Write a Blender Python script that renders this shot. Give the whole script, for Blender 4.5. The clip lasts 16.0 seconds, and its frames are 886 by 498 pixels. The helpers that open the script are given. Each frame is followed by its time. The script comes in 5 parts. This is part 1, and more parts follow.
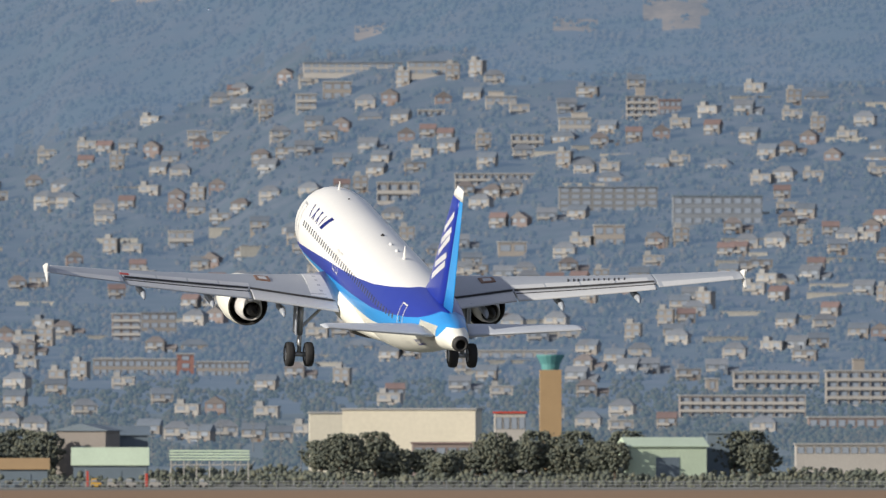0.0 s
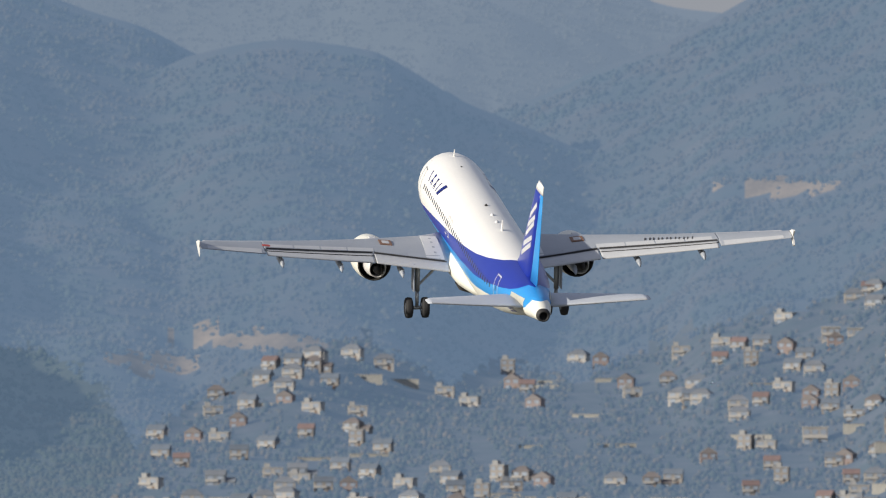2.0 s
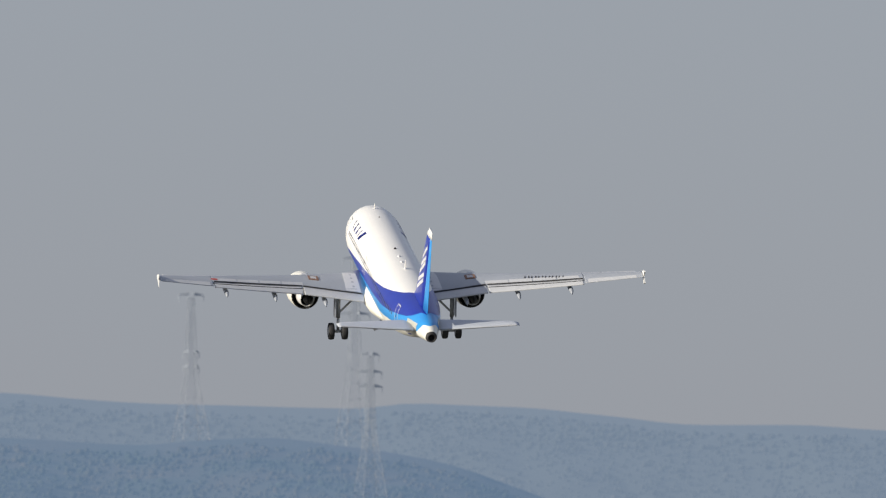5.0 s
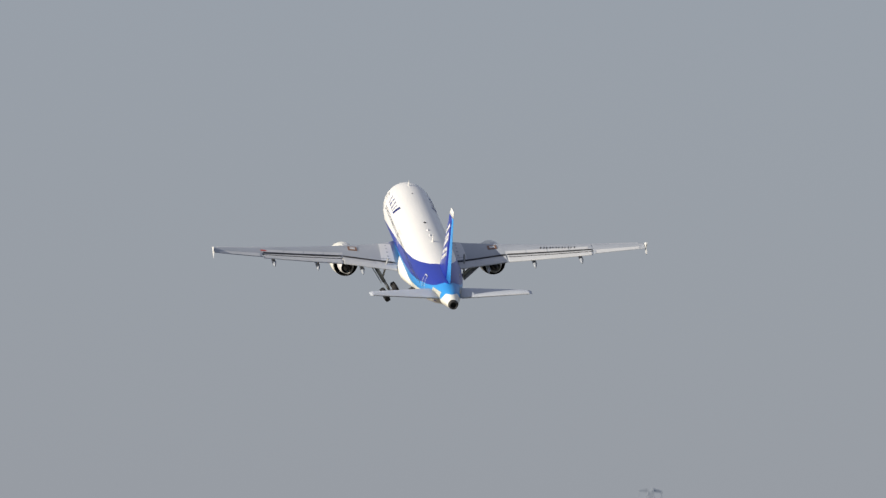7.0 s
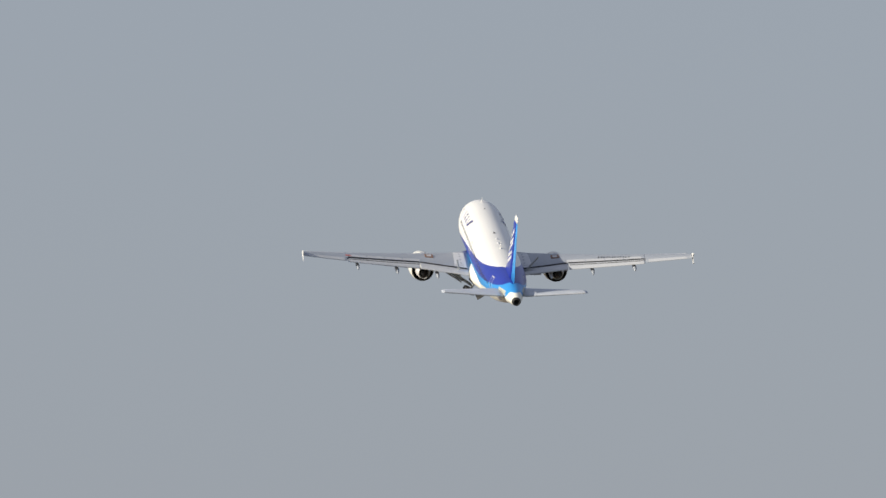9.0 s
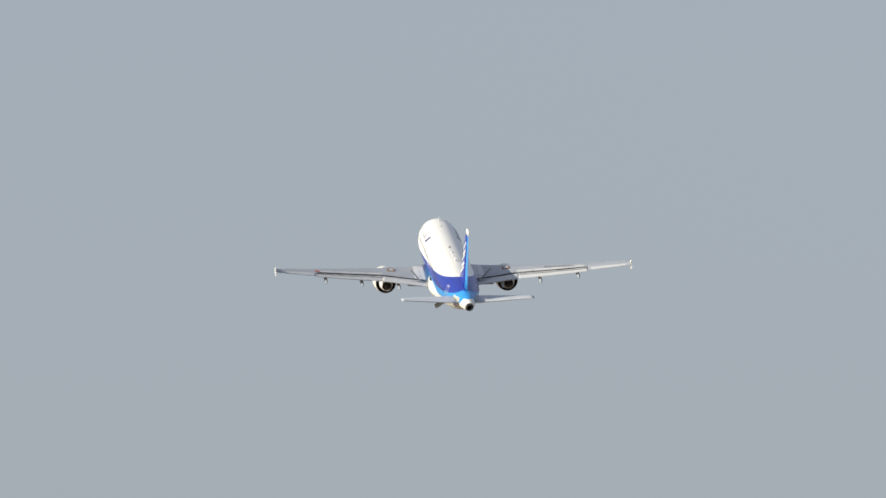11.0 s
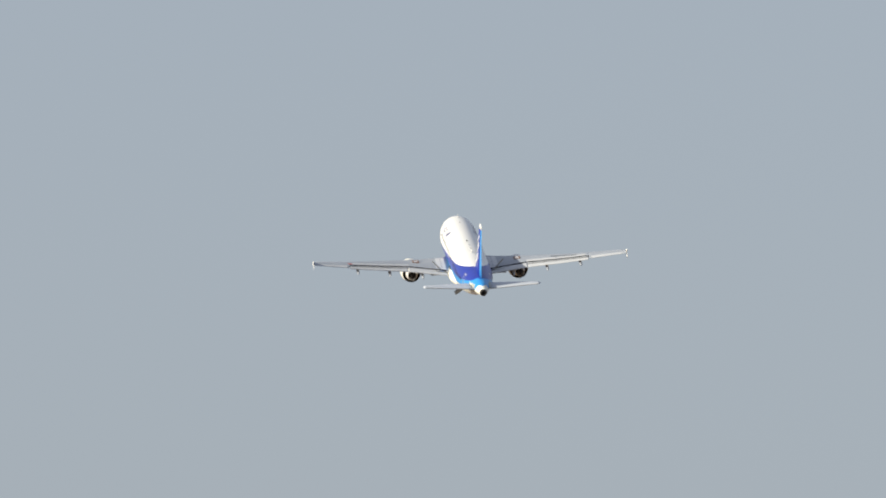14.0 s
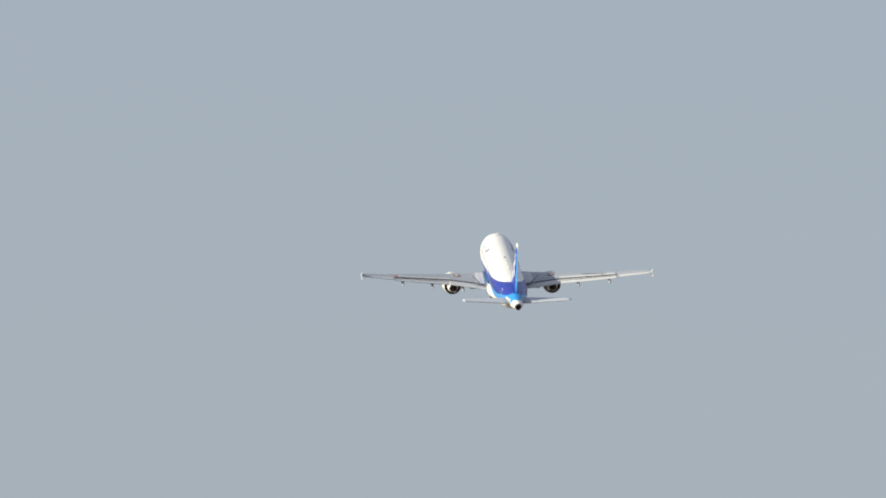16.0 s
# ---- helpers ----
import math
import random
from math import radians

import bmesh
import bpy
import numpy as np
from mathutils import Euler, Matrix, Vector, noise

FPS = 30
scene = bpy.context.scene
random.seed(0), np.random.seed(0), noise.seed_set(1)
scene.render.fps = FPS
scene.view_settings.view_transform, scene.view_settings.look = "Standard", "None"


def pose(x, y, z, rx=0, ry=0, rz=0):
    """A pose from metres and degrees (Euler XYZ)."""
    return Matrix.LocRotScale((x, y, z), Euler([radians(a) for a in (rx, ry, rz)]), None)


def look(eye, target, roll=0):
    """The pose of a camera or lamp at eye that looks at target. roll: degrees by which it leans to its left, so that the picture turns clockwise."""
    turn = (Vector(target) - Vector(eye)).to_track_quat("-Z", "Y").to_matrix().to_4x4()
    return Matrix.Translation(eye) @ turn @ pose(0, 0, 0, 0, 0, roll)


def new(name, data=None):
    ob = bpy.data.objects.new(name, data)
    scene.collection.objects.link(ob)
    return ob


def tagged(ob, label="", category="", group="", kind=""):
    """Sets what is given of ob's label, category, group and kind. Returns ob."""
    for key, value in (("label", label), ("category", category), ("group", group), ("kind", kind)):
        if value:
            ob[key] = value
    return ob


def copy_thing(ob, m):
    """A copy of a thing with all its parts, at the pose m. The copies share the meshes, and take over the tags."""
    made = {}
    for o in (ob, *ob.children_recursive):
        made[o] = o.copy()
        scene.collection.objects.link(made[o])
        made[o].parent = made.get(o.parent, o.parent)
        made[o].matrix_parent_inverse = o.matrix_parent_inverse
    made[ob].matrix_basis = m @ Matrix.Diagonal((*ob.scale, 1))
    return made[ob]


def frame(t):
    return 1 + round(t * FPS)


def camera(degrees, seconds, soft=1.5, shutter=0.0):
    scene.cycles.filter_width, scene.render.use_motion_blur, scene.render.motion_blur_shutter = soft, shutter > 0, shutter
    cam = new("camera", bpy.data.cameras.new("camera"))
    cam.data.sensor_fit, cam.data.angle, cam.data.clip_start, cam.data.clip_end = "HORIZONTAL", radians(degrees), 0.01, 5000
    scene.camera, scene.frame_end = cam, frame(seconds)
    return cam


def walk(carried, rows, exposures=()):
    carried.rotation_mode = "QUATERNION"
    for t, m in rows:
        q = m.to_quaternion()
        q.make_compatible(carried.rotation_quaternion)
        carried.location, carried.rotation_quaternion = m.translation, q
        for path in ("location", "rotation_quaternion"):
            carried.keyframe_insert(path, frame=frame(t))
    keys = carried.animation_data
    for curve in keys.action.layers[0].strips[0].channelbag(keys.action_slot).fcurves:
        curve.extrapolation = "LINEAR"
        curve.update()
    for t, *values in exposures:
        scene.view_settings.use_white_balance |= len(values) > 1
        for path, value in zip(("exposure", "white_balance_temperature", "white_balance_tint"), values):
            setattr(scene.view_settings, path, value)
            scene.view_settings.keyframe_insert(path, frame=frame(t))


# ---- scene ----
# ---- camera: a long lens on a tripod at the edge of an airfield, panning after an airliner ----
LENS = 32000.0      # half the picture's width is 784 units of this focal length
EYE_Z = 4.0
HORIZON = 819.0
cam = camera(2.8072, 16.0, soft=1.1)
# the long lens is held on the airliner; the town far behind it falls slightly out of focus
cam.data.dof.use_dof, cam.data.dof.focus_distance, cam.data.dof.aperture_fstop = True, 1060.0, 3.3
CAMERA_ROWS = [
    (0, pose(0, 0, 4, 90.6768, 0, -1.4035)),
    (0.5, pose(0, 0, 4, 90.7511, 0, -0.7887)),
    (1, pose(0, 0, 4, 90.9865, 0, -0.4324)),
    (1.5, pose(0, 0, 4, 91.1243, 0, 0.1191)),
    (2, pose(0, 0, 4, 91.2988, 0, 0.6061)),
    (2.5, pose(0, 0, 4, 91.5117, 0, 0.8603)),
    (3, pose(0, 0, 4, 91.8087, 0, 0.9211)),
    (3.5, pose(0, 0, 4, 92.1431, 0, 1.0634)),
    (4, pose(0, 0, 4, 92.3710, 0, 1.5618)),
    (4.2, pose(0, 0, 4, 92.4836, 0, 1.6692)),
    (5.25, pose(0, 0, 4, 92.9631, 0, 2.2210)),
    (6.3, pose(0, 0, 4, 93.3890, 0, 2.7070)),
    (6.5, pose(0, 0, 4, 93.4466, 0, 2.7841)),
    (7, pose(0, 0, 4, 93.5892, 0, 3.0152)),
    (7.5, pose(0, 0, 4, 93.7605, 0, 3.3017)),
    (8, pose(0, 0, 4, 94.0036, 0, 3.5960)),
    (8.5, pose(0, 0, 4, 94.1574, 0, 3.7942)),
    (9, pose(0, 0, 4, 94.2503, 0, 3.9078)),
    (9.2, pose(0, 0, 4, 94.2978, 0, 3.9408)),
    (10.25, pose(0, 0, 4, 94.6120, 0, 4.1900)),
    (11.3, pose(0, 0, 4, 94.8968, 0, 4.4161)),
    (11.5, pose(0, 0, 4, 94.9500, 0, 4.4965)),
    (12, pose(0, 0, 4, 95.0393, 0, 4.6490)),
    (12.5, pose(0, 0, 4, 95.1351, 0, 4.7662)),
    (13, pose(0, 0, 4, 95.2149, 0, 4.8555)),
    (13.5, pose(0, 0, 4, 95.3349, 0, 4.9593)),
    (14, pose(0, 0, 4, 95.4134, 0, 5.0473)),
    (14.5, pose(0, 0, 4, 95.4941, 0, 5.1120)),
    (15, pose(0, 0, 4, 95.6120, 0, 5.2180)),
    (15.5, pose(0, 0, 4, 95.7321, 0, 5.3752)),
    (16, pose(0, 0, 4, 95.8048, 0, 5.5303)),
]

EXPOSURES = [(0, 0.02, 6400, 9), (4, 0.02, 6430, 9), (6.3, 0.08, 6440, 9), (7, 0.0, 6440, 9), (7.5, -0.06, 6440, 9), (8, -0.08, 6440, 9), (8.5, -0.08, 6440, 9), (9, 0.08, 6440, 8), (11.3, 0.27, 6520, 6), (16, 0.32, 6520, 5)]
walk(cam, CAMERA_ROWS, EXPOSURES)

# ---- light: a low sun behind the camera on its left, hazy sky ----
SUN_AZ, SUN_EL = radians(241), radians(18)
world = bpy.data.worlds.new("world")
scene.world = world
world.use_nodes = True
wn, wl = world.node_tree.nodes, world.node_tree.links
sky = wn.new("ShaderNodeTexSky")
sky.sky_type = "NISHITA"
sky.sun_disc = False
sky.sun_elevation, sky.sun_rotation = SUN_EL, SUN_AZ
sky.air_density, sky.dust_density, sky.ozone_density = 1.0, 2.0, 1.5
wn["Background"].inputs["Strength"].default_value = 0.12
haze = wn.new("ShaderNodeMix")
haze.data_type = "RGBA"
haze.inputs["Factor"].default_value = 0.7
haze.inputs["B"].default_value = (2.60, 2.71, 3.37, 1)
wl.new(sky.outputs["Color"], haze.inputs["A"])
wl.new(haze.outputs["Result"], wn["Background"].inputs["Color"])
sun_to = Vector((math.sin(SUN_AZ) * math.cos(SUN_EL), math.cos(SUN_AZ) * math.cos(SUN_EL), math.sin(SUN_EL)))
sun = new("sun", bpy.data.lights.new("sun", "SUN"))
sun.data.energy, sun.data.angle, sun.data.color = 4.9, radians(0.6), (1.0, 0.915, 0.79)
sun.matrix_world = look(sun_to * 500, (0, 0, 0))


# ---- materials ----
def mat(name, colour, rough=0.6, metal=0.0, vary=0.12, scale=1.0, bump=0.0, per_object=0.0, per_island=0.0, glow=None, other=None, mix_scale=None):
    """A procedural surface: two sizes of mottling, fine relief, and a shift from piece to piece."""
    m = bpy.data.materials.new(name)
    m.use_nodes = True
    n, l = m.node_tree.nodes, m.node_tree.links
    b = n["Principled BSDF"]
    b.inputs["Roughness"].default_value, b.inputs["Metallic"].default_value = rough, metal
    co = n.new("ShaderNodeTexCoord")
    big, small = n.new("ShaderNodeTexNoise"), n.new("ShaderNodeTexNoise")
    big.inputs["Scale"].default_value, big.inputs["Detail"].default_value = 0.35 * scale, 3
    small.inputs["Scale"].default_value, small.inputs["Detail"].default_value = 5 * scale, 6
    for t in (big, small):
        l.new(co.outputs["Object"], t.inputs["Vector"])
    add = n.new("ShaderNodeMath"); add.operation = "ADD"
    l.new(big.outputs["Fac"], add.inputs[0]); l.new(small.outputs["Fac"], add.inputs[1])
    last = add.outputs[0]
    rng = n.new("ShaderNodeMapRange")
    rng.inputs["From Min"].default_value, rng.inputs["From Max"].default_value = 0.6, 1.4
    rng.inputs["To Min"].default_value, rng.inputs["To Max"].default_value = 1 - vary, 1 + vary
    l.new(last, rng.inputs["Value"])
    value = rng.outputs["Result"]
    for amount, node, out in ((per_object, "ShaderNodeObjectInfo", "Random"), (per_island, "ShaderNodeNewGeometry", "Random Per Island")):
        if amount:
            o = n.new(node)
            r2 = n.new("ShaderNodeMapRange")
            r2.inputs["To Min"].default_value, r2.inputs["To Max"].default_value = 1 - amount, 1 + amount
            l.new(o.outputs[out], r2.inputs["Value"])
            mu = n.new("ShaderNodeMath"); mu.operation = "MULTIPLY"
            l.new(value, mu.inputs[0]); l.new(r2.outputs["Result"], mu.inputs[1])
            value = mu.outputs[0]
    vm = n.new("ShaderNodeVectorMath"); vm.operation = "SCALE"
    vm.inputs[0].default_value = colour
    if other:
        mx = n.new("ShaderNodeMix"); mx.data_type = "RGBA"
        mx.inputs["A"].default_value, mx.inputs["B"].default_value = (*colour, 1), (*other, 1)
        if mix_scale:
            pick = n.new("ShaderNodeTexNoise")
            pick.inputs["Scale"].default_value, pick.inputs["Detail"].default_value = mix_scale, 4
            l.new(co.outputs["Object"], pick.inputs["Vector"])
            rp = n.new("ShaderNodeMapRange")
            rp.inputs["From Min"].default_value, rp.inputs["From Max"].default_value = 0.4, 0.62
            l.new(pick.outputs["Fac"], rp.inputs["Value"])
            l.new(rp.outputs["Result"], mx.inputs["Factor"])
        else:
            o = n.new("ShaderNodeNewGeometry" if per_island else "ShaderNodeObjectInfo")
            sq = n.new("ShaderNodeMath"); sq.operation = "POWER"; sq.inputs[1].default_value = 1.6
            l.new(o.outputs["Random Per Island" if per_island else "Random"], sq.inputs[0])
            l.new(sq.outputs[0], mx.inputs["Factor"])
        l.new(mx.outputs["Result"], vm.inputs[0])
    l.new(value, vm.inputs["Scale"])
    l.new(vm.outputs[0], b.inputs["Base Color"])
    if bump:
        bp = n.new("ShaderNodeBump")
        bp.inputs["Strength"].default_value, bp.inputs["Distance"].default_value = 0.6, bump
        l.new(small.outputs["Fac"], bp.inputs["Height"])
        l.new(bp.outputs["Normal"], b.inputs["Normal"])
    # painted haze: an even emission added over the base colour
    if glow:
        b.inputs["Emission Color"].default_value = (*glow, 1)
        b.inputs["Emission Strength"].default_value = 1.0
    return m


HAZE_GLOW = (0.110, 0.166, 0.250)    # haze put into emission: land, woods, town trees and hedges glow
# weaker haze emission for the nearer land
HAZE_GLOW_TOWN = (0.088, 0.134, 0.203)
HAZE_GLOW_LOW = (0.066, 0.100, 0.145)
HAZE_GLOW_KNOLL = (0.082, 0.127, 0.190)
# strongest haze emission, for the farthest ridge
HAZE_GLOW_FAR = (0.162, 0.212, 0.286)
WHITE = mat("white_paint", (0.80, 0.79, 0.76), 0.32, vary=0.03)
MARK_WHITE = mat("matt_white_mark", (0.86, 0.86, 0.86), 0.75, vary=0.02)
MARK_WHITE.node_tree.nodes["Principled BSDF"].inputs["Specular IOR Level"].default_value = 0.1
CREAM = mat("belly_paint", (0.78, 0.77, 0.69), 0.38, vary=0.05)
DARK_BLUE = mat("dark_blue_paint", (0.012, 0.03, 0.30), 0.3, vary=0.05)
LIGHT_BLUE = mat("light_blue_paint", (0.03, 0.27, 0.66), 0.3, vary=0.05)
WING_GREY = mat("wing_grey_paint", (0.33, 0.355, 0.395), 0.45, vary=0.08, scale=2)
TAIL_GREY = mat("tailplane_paint", (0.50, 0.53, 0.575), 0.42, vary=0.06, scale=2)
FLAP_GREY = mat("flap_grey_paint", (0.50, 0.51, 0.525), 0.45, vary=0.08, scale=2)
PANEL_GREY = mat("walkway_paint", (0.60, 0.61, 0.62), 0.4, vary=0.05)
# painted shade of the flap gaps; also the registration's own dark paint
GAP_AND_LETTER = mat("gap_shade_and_letter", (0.04, 0.04, 0.044), 0.8)
GLASS_DARK = mat("window_dark", (0.15, 0.16, 0.21), 0.2)
TYRE = mat("tyre_rubber", (0.02, 0.02, 0.022), 0.8, vary=0.2, scale=6)
STEEL = mat("gear_steel", (0.35, 0.36, 0.37), 0.45, 0.6, vary=0.15, scale=4)
HOT_METAL = mat("exhaust_metal", (0.62, 0.61, 0.60), 0.5, 0.1, vary=0.25, scale=4)
SOOT = mat("sooty_duct", (0.025, 0.024, 0.024), 0.7, vary=0.2)
RED = mat("red_paint", (0.45, 0.06, 0.04), 0.5)

AIRFIELD = mat("airfield_surface", (0.15, 0.155, 0.135), 0.95, vary=0.3, scale=0.05)
DRY_GRASS = mat("dry_grass", (0.25, 0.15, 0.075), 0.95, vary=0.3, scale=0.1, bump=0.1)
# the ground materials from here to KNOLL_FLOOR emit painted haze
TOWN_EARTH = mat("hazed_town_ground", (0.06, 0.065, 0.05), 0.95, vary=0.5, scale=0.15, bump=0.1, glow=HAZE_GLOW_LOW)
CLEARING = mat("hazed_cleared_slope", (0.15, 0.115, 0.08), 0.95, vary=0.45, scale=0.15, bump=0.1, glow=(0.085, 0.122, 0.175))
# forest floor again, paled by the far ridge's stronger emitted haze
FAR_FLOOR = mat("hazed_far_floor", (0.009, 0.012, 0.008), 0.95, vary=0.3, scale=0.05, bump=0.3, glow=HAZE_GLOW_FAR)
FOREST_FLOOR = mat("hazed_forest_floor", (0.011, 0.016, 0.010), 0.95, vary=0.35, scale=0.05, bump=0.3, other=(0.024, 0.020, 0.012), mix_scale=0.05, glow=HAZE_GLOW)
TOWN_FLOOR = mat("hazed_town_slope", (0.024, 0.030, 0.022), 0.95, vary=0.5, scale=0.15, bump=0.1, other=(0.046, 0.044, 0.040), mix_scale=0.12, glow=(0.080, 0.124, 0.190))
# forest floor again, with thinner emitted haze for the nearer knoll
KNOLL_FLOOR = mat("hazed_knoll_floor", (0.026, 0.033, 0.018), 0.95, vary=0.35, scale=0.05, bump=0.3, glow=HAZE_GLOW_KNOLL)


# ---- mesh helpers ----
def link(name, verts, faces, mats, parent=None, label="", index=None, smooth=False):
    me = bpy.data.meshes.new(name)
    me.from_pydata(verts, [], faces)
    for m in (mats if isinstance(mats, (list, tuple)) else [mats]):
        me.materials.append(m)
    if index is not None:
        me.polygons.foreach_set("material_index", np.asarray(index, dtype=np.int32))
    if smooth:
        me.polygons.foreach_set("use_smooth", np.ones(len(me.polygons), dtype=bool))
    me.update()
    ob = new(name, me)
    if parent:
        ob.parent = parent
    if label:
        ob["label"] = label
    return ob


def part(name, bm, material, parent, label="", smooth=False):
    """One bmesh as one mesh object under a thing or under a part."""
    bmesh.ops.recalc_face_normals(bm, faces=bm.faces)
    me = bpy.data.meshes.new(name)
    bm.to_mesh(me)
    bm.free()
    for m in (material if isinstance(material, (list, tuple)) else [material]):
        me.materials.append(m)
    if smooth:
        for p in me.polygons:
            p.use_smooth = True
    ob = new(name, me)
    if parent:
        ob.parent = parent
    if label:
        ob["label"] = label
    return ob


def add_box(bm, x0, x1, y0, y1, z0, z1, mi=0, bevel=0.0):
    v = [bm.verts.new(p) for p in ((x0, y0, z0), (x1, y0, z0), (x1, y1, z0), (x0, y1, z0), (x0, y0, z1), (x1, y0, z1), (x1, y1, z1), (x0, y1, z1))]
    fs = [bm.faces.new([v[i] for i in q]) for q in ((0, 3, 2, 1), (4, 5, 6, 7), (0, 1, 5, 4), (1, 2, 6, 5), (2, 3, 7, 6), (3, 0, 4, 7))]
    for f in fs:
        f.material_index = mi
    if bevel:
        made = bmesh.ops.bevel(bm, geom=list({e for f in fs for e in f.edges}), offset=bevel, segments=2, affect="EDGES")
        for f in made["faces"]:
            f.material_index = mi
    return fs


def box(x0, x1, y0, y1, z0, z1, bevel=0.0):
    bm = bmesh.new()
    add_box(bm, x0, x1, y0, y1, z0, z1, 0, bevel)
    return bm


def add_tube(bm, rings, segs=20, caps=(True, True), mi=0):
    """Rings of (centre, axis-u, axis-v) joined into a tube."""
    loops = []
    for c, u, v in rings:
        c, u, v = Vector(c), Vector(u), Vector(v)
        loops.append([bm.verts.new(c + u * math.cos(2 * math.pi * k / segs) + v * math.sin(2 * math.pi * k / segs)) for k in range(segs)])
    for a, b in zip(loops, loops[1:]):
        for k in range(segs):
            f = bm.faces.new((a[k], a[(k + 1) % segs], b[(k + 1) % segs], b[k]))
            f.material_index = mi
    for on, lp in ((caps[0], loops[0]), (caps[1], loops[-1])):
        if on:
            bm.faces.new(lp).material_index = mi
    return loops


def rod(bm, a, b, ra, rb=None, segs=10, mi=0):
    a, b = Vector(a), Vector(b)
    d = (b - a).normalized()
    u = d.orthogonal().normalized()
    v = d.cross(u)
    rb = ra if rb is None else rb
    add_tube(bm, [(a, u * ra, v * ra), (b, u * rb, v * rb)], segs, mi=mi)


def curve_at(pairs, x):
    return float(np.interp(x, pairs[0::2], pairs[1::2]))


# ---- the land: airfield, town on a slope, wooded hills ----
# Heights are kept as (bearing, rise): both in units of 1/LENS of the distance from the tripod.
BASE = (0, -2000, 100, -1280, 2600, -49.2, 2900, -8, 3200, 55, 3500, 150, 3800, 290, 4100, 450, 4350, 610, 4500, 730, 4650, 820, 4800, 900, 5100, 930)
LEFT_HILL = (-4200, 900, -3400, 1150, -2600, 1290, -2100, 1270, -1714, 1245, -1454, 1262, -1194, 1225, -1014, 1165, -864, 1115, -764, 1068, -600, 980, -300, 800, 0, 600, 400, 300)
MID_HILL = (-1400, 760, -1000, 960, -784, 1072, -620, 1100, -480, 1080, -370, 1026, -264, 972, -100, 900, 100, 820, 400, 700)
RIGHT_HILL = (-500, 820, -260, 964, -160, 1000, -60, 1050, 30, 1072, 150, 1144, 240, 1184, 306, 1216, 560, 1310, 900, 1380, 1500, 1420, 2600, 1400, 4200, 1200)
FAR_RIDGE = (-4200, 1150, -2600, 1330, -1950, 1340, -1714, 1321, -1300, 1310, -1230, 1322, -1000, 1312, -740, 1282, -500, 1282, -300, 1265, -100, 1215, 30, 1160, 150, 1144, 400, 1120, 900, 1100, 4200, 1000)
FRONT_KNOLL = (-1500, 470, -1250, 520, -1050, 505, -960, 440, -900, 360, -840, 260, -700, 60)
HILLS = ((LEFT_HILL, 4640, 1.15), (MID_HILL, 4560, 1.25), (RIGHT_HILL, 4700, 1.05), (FAR_RIDGE, 4920, 1.4), (FRONT_KNOLL, 4160, 1.1))


TOWN_TOP = (-1000, 200, -900, 330, -860, 390, -640, 520, -480, 552, -330, 470, -230, 512, -100, 470, 0, 525, 140, 570, 300, 605, 420, 660, 520, 700, 820, 716, 900, 655, 1100, 668, 1250, 655, 1570, 650, 2300, 600)
CLEARINGS = ((247, 827, 115, 18), (-667, 556, 170, 14), (-1271, 976, 29, 25), (-1303, 931, 23, 25), (-1315, 896, 15, 22), (-1253, 1026, 11, 7), (-1353, 951, 17, 8), (1195, 789, 65, 28), (650, 750, 42, 14), (-864, 515, 90, 26), (1015, 760, 40, 10))


def cleared(u, e):
    return any(((u - a) / ru) ** 2 + ((e - b) / re) ** 2 < 1 for a, b, ru, re in CLEARINGS)


def blend_max(a, b, k):
    f = max(k - abs(a - b), 0) / k
    return max(a, b) + f * f * k / 4


def rise(u, d):
    """The land's rise at bearing u and distance d."""
    e = curve_at(BASE, d)
    u = u + 26 * noise.noise(Vector((u / 130, d / 300, 7))) if d > 3000 else u
    if d > 3000:
        away = max(0.0, abs(u + 300) - 3500) / 12000
        relief = noise.fractal(Vector((u * d / LENS / 90, d / 130, 3.1)), 0.8, 2.1, 5) * 30 * min(1, (d - 3000) / 1200)
        gully = (abs(noise.noise(Vector((u * d / LENS / 26 + d / 90, d / 110, 9.4)))) - 0.25) * 34 * min(1, max(0, d - 3700) / 400)
        for crest, dc, slope in HILLS:
            c = (curve_at(crest, u - 45) + 2 * curve_at(crest, u) + curve_at(crest, u + 45)) / 4
            steep = slope * (1 + 0.07 * noise.noise(Vector((u / 240, dc, 1))))
            h = c - steep * (dc - d) + (relief + gully) * min(1, abs(dc - d) / 80) if d <= dc else c - 2.2 * (d - dc)
            e = blend_max(e, h, 45)
        if d > 3300:
            e += relief * 0.35 if e < 900 else 0
        e = e * (1 - min(1, away)) + min(e, 120) * min(1, away)
    return e


def spot(u, d):
    az = math.atan(u / LENS)
    return Vector((d * math.sin(az), d * math.cos(az), EYE_Z + d * rise(u, d) / LENS if d > 2600 else 0.0))


def distance_for(u, e):
    """The nearest distance at which the land rises to e."""
    d = 2620.0
    while d < 4900 and rise(u, d) < e:
        d += 12
    return d


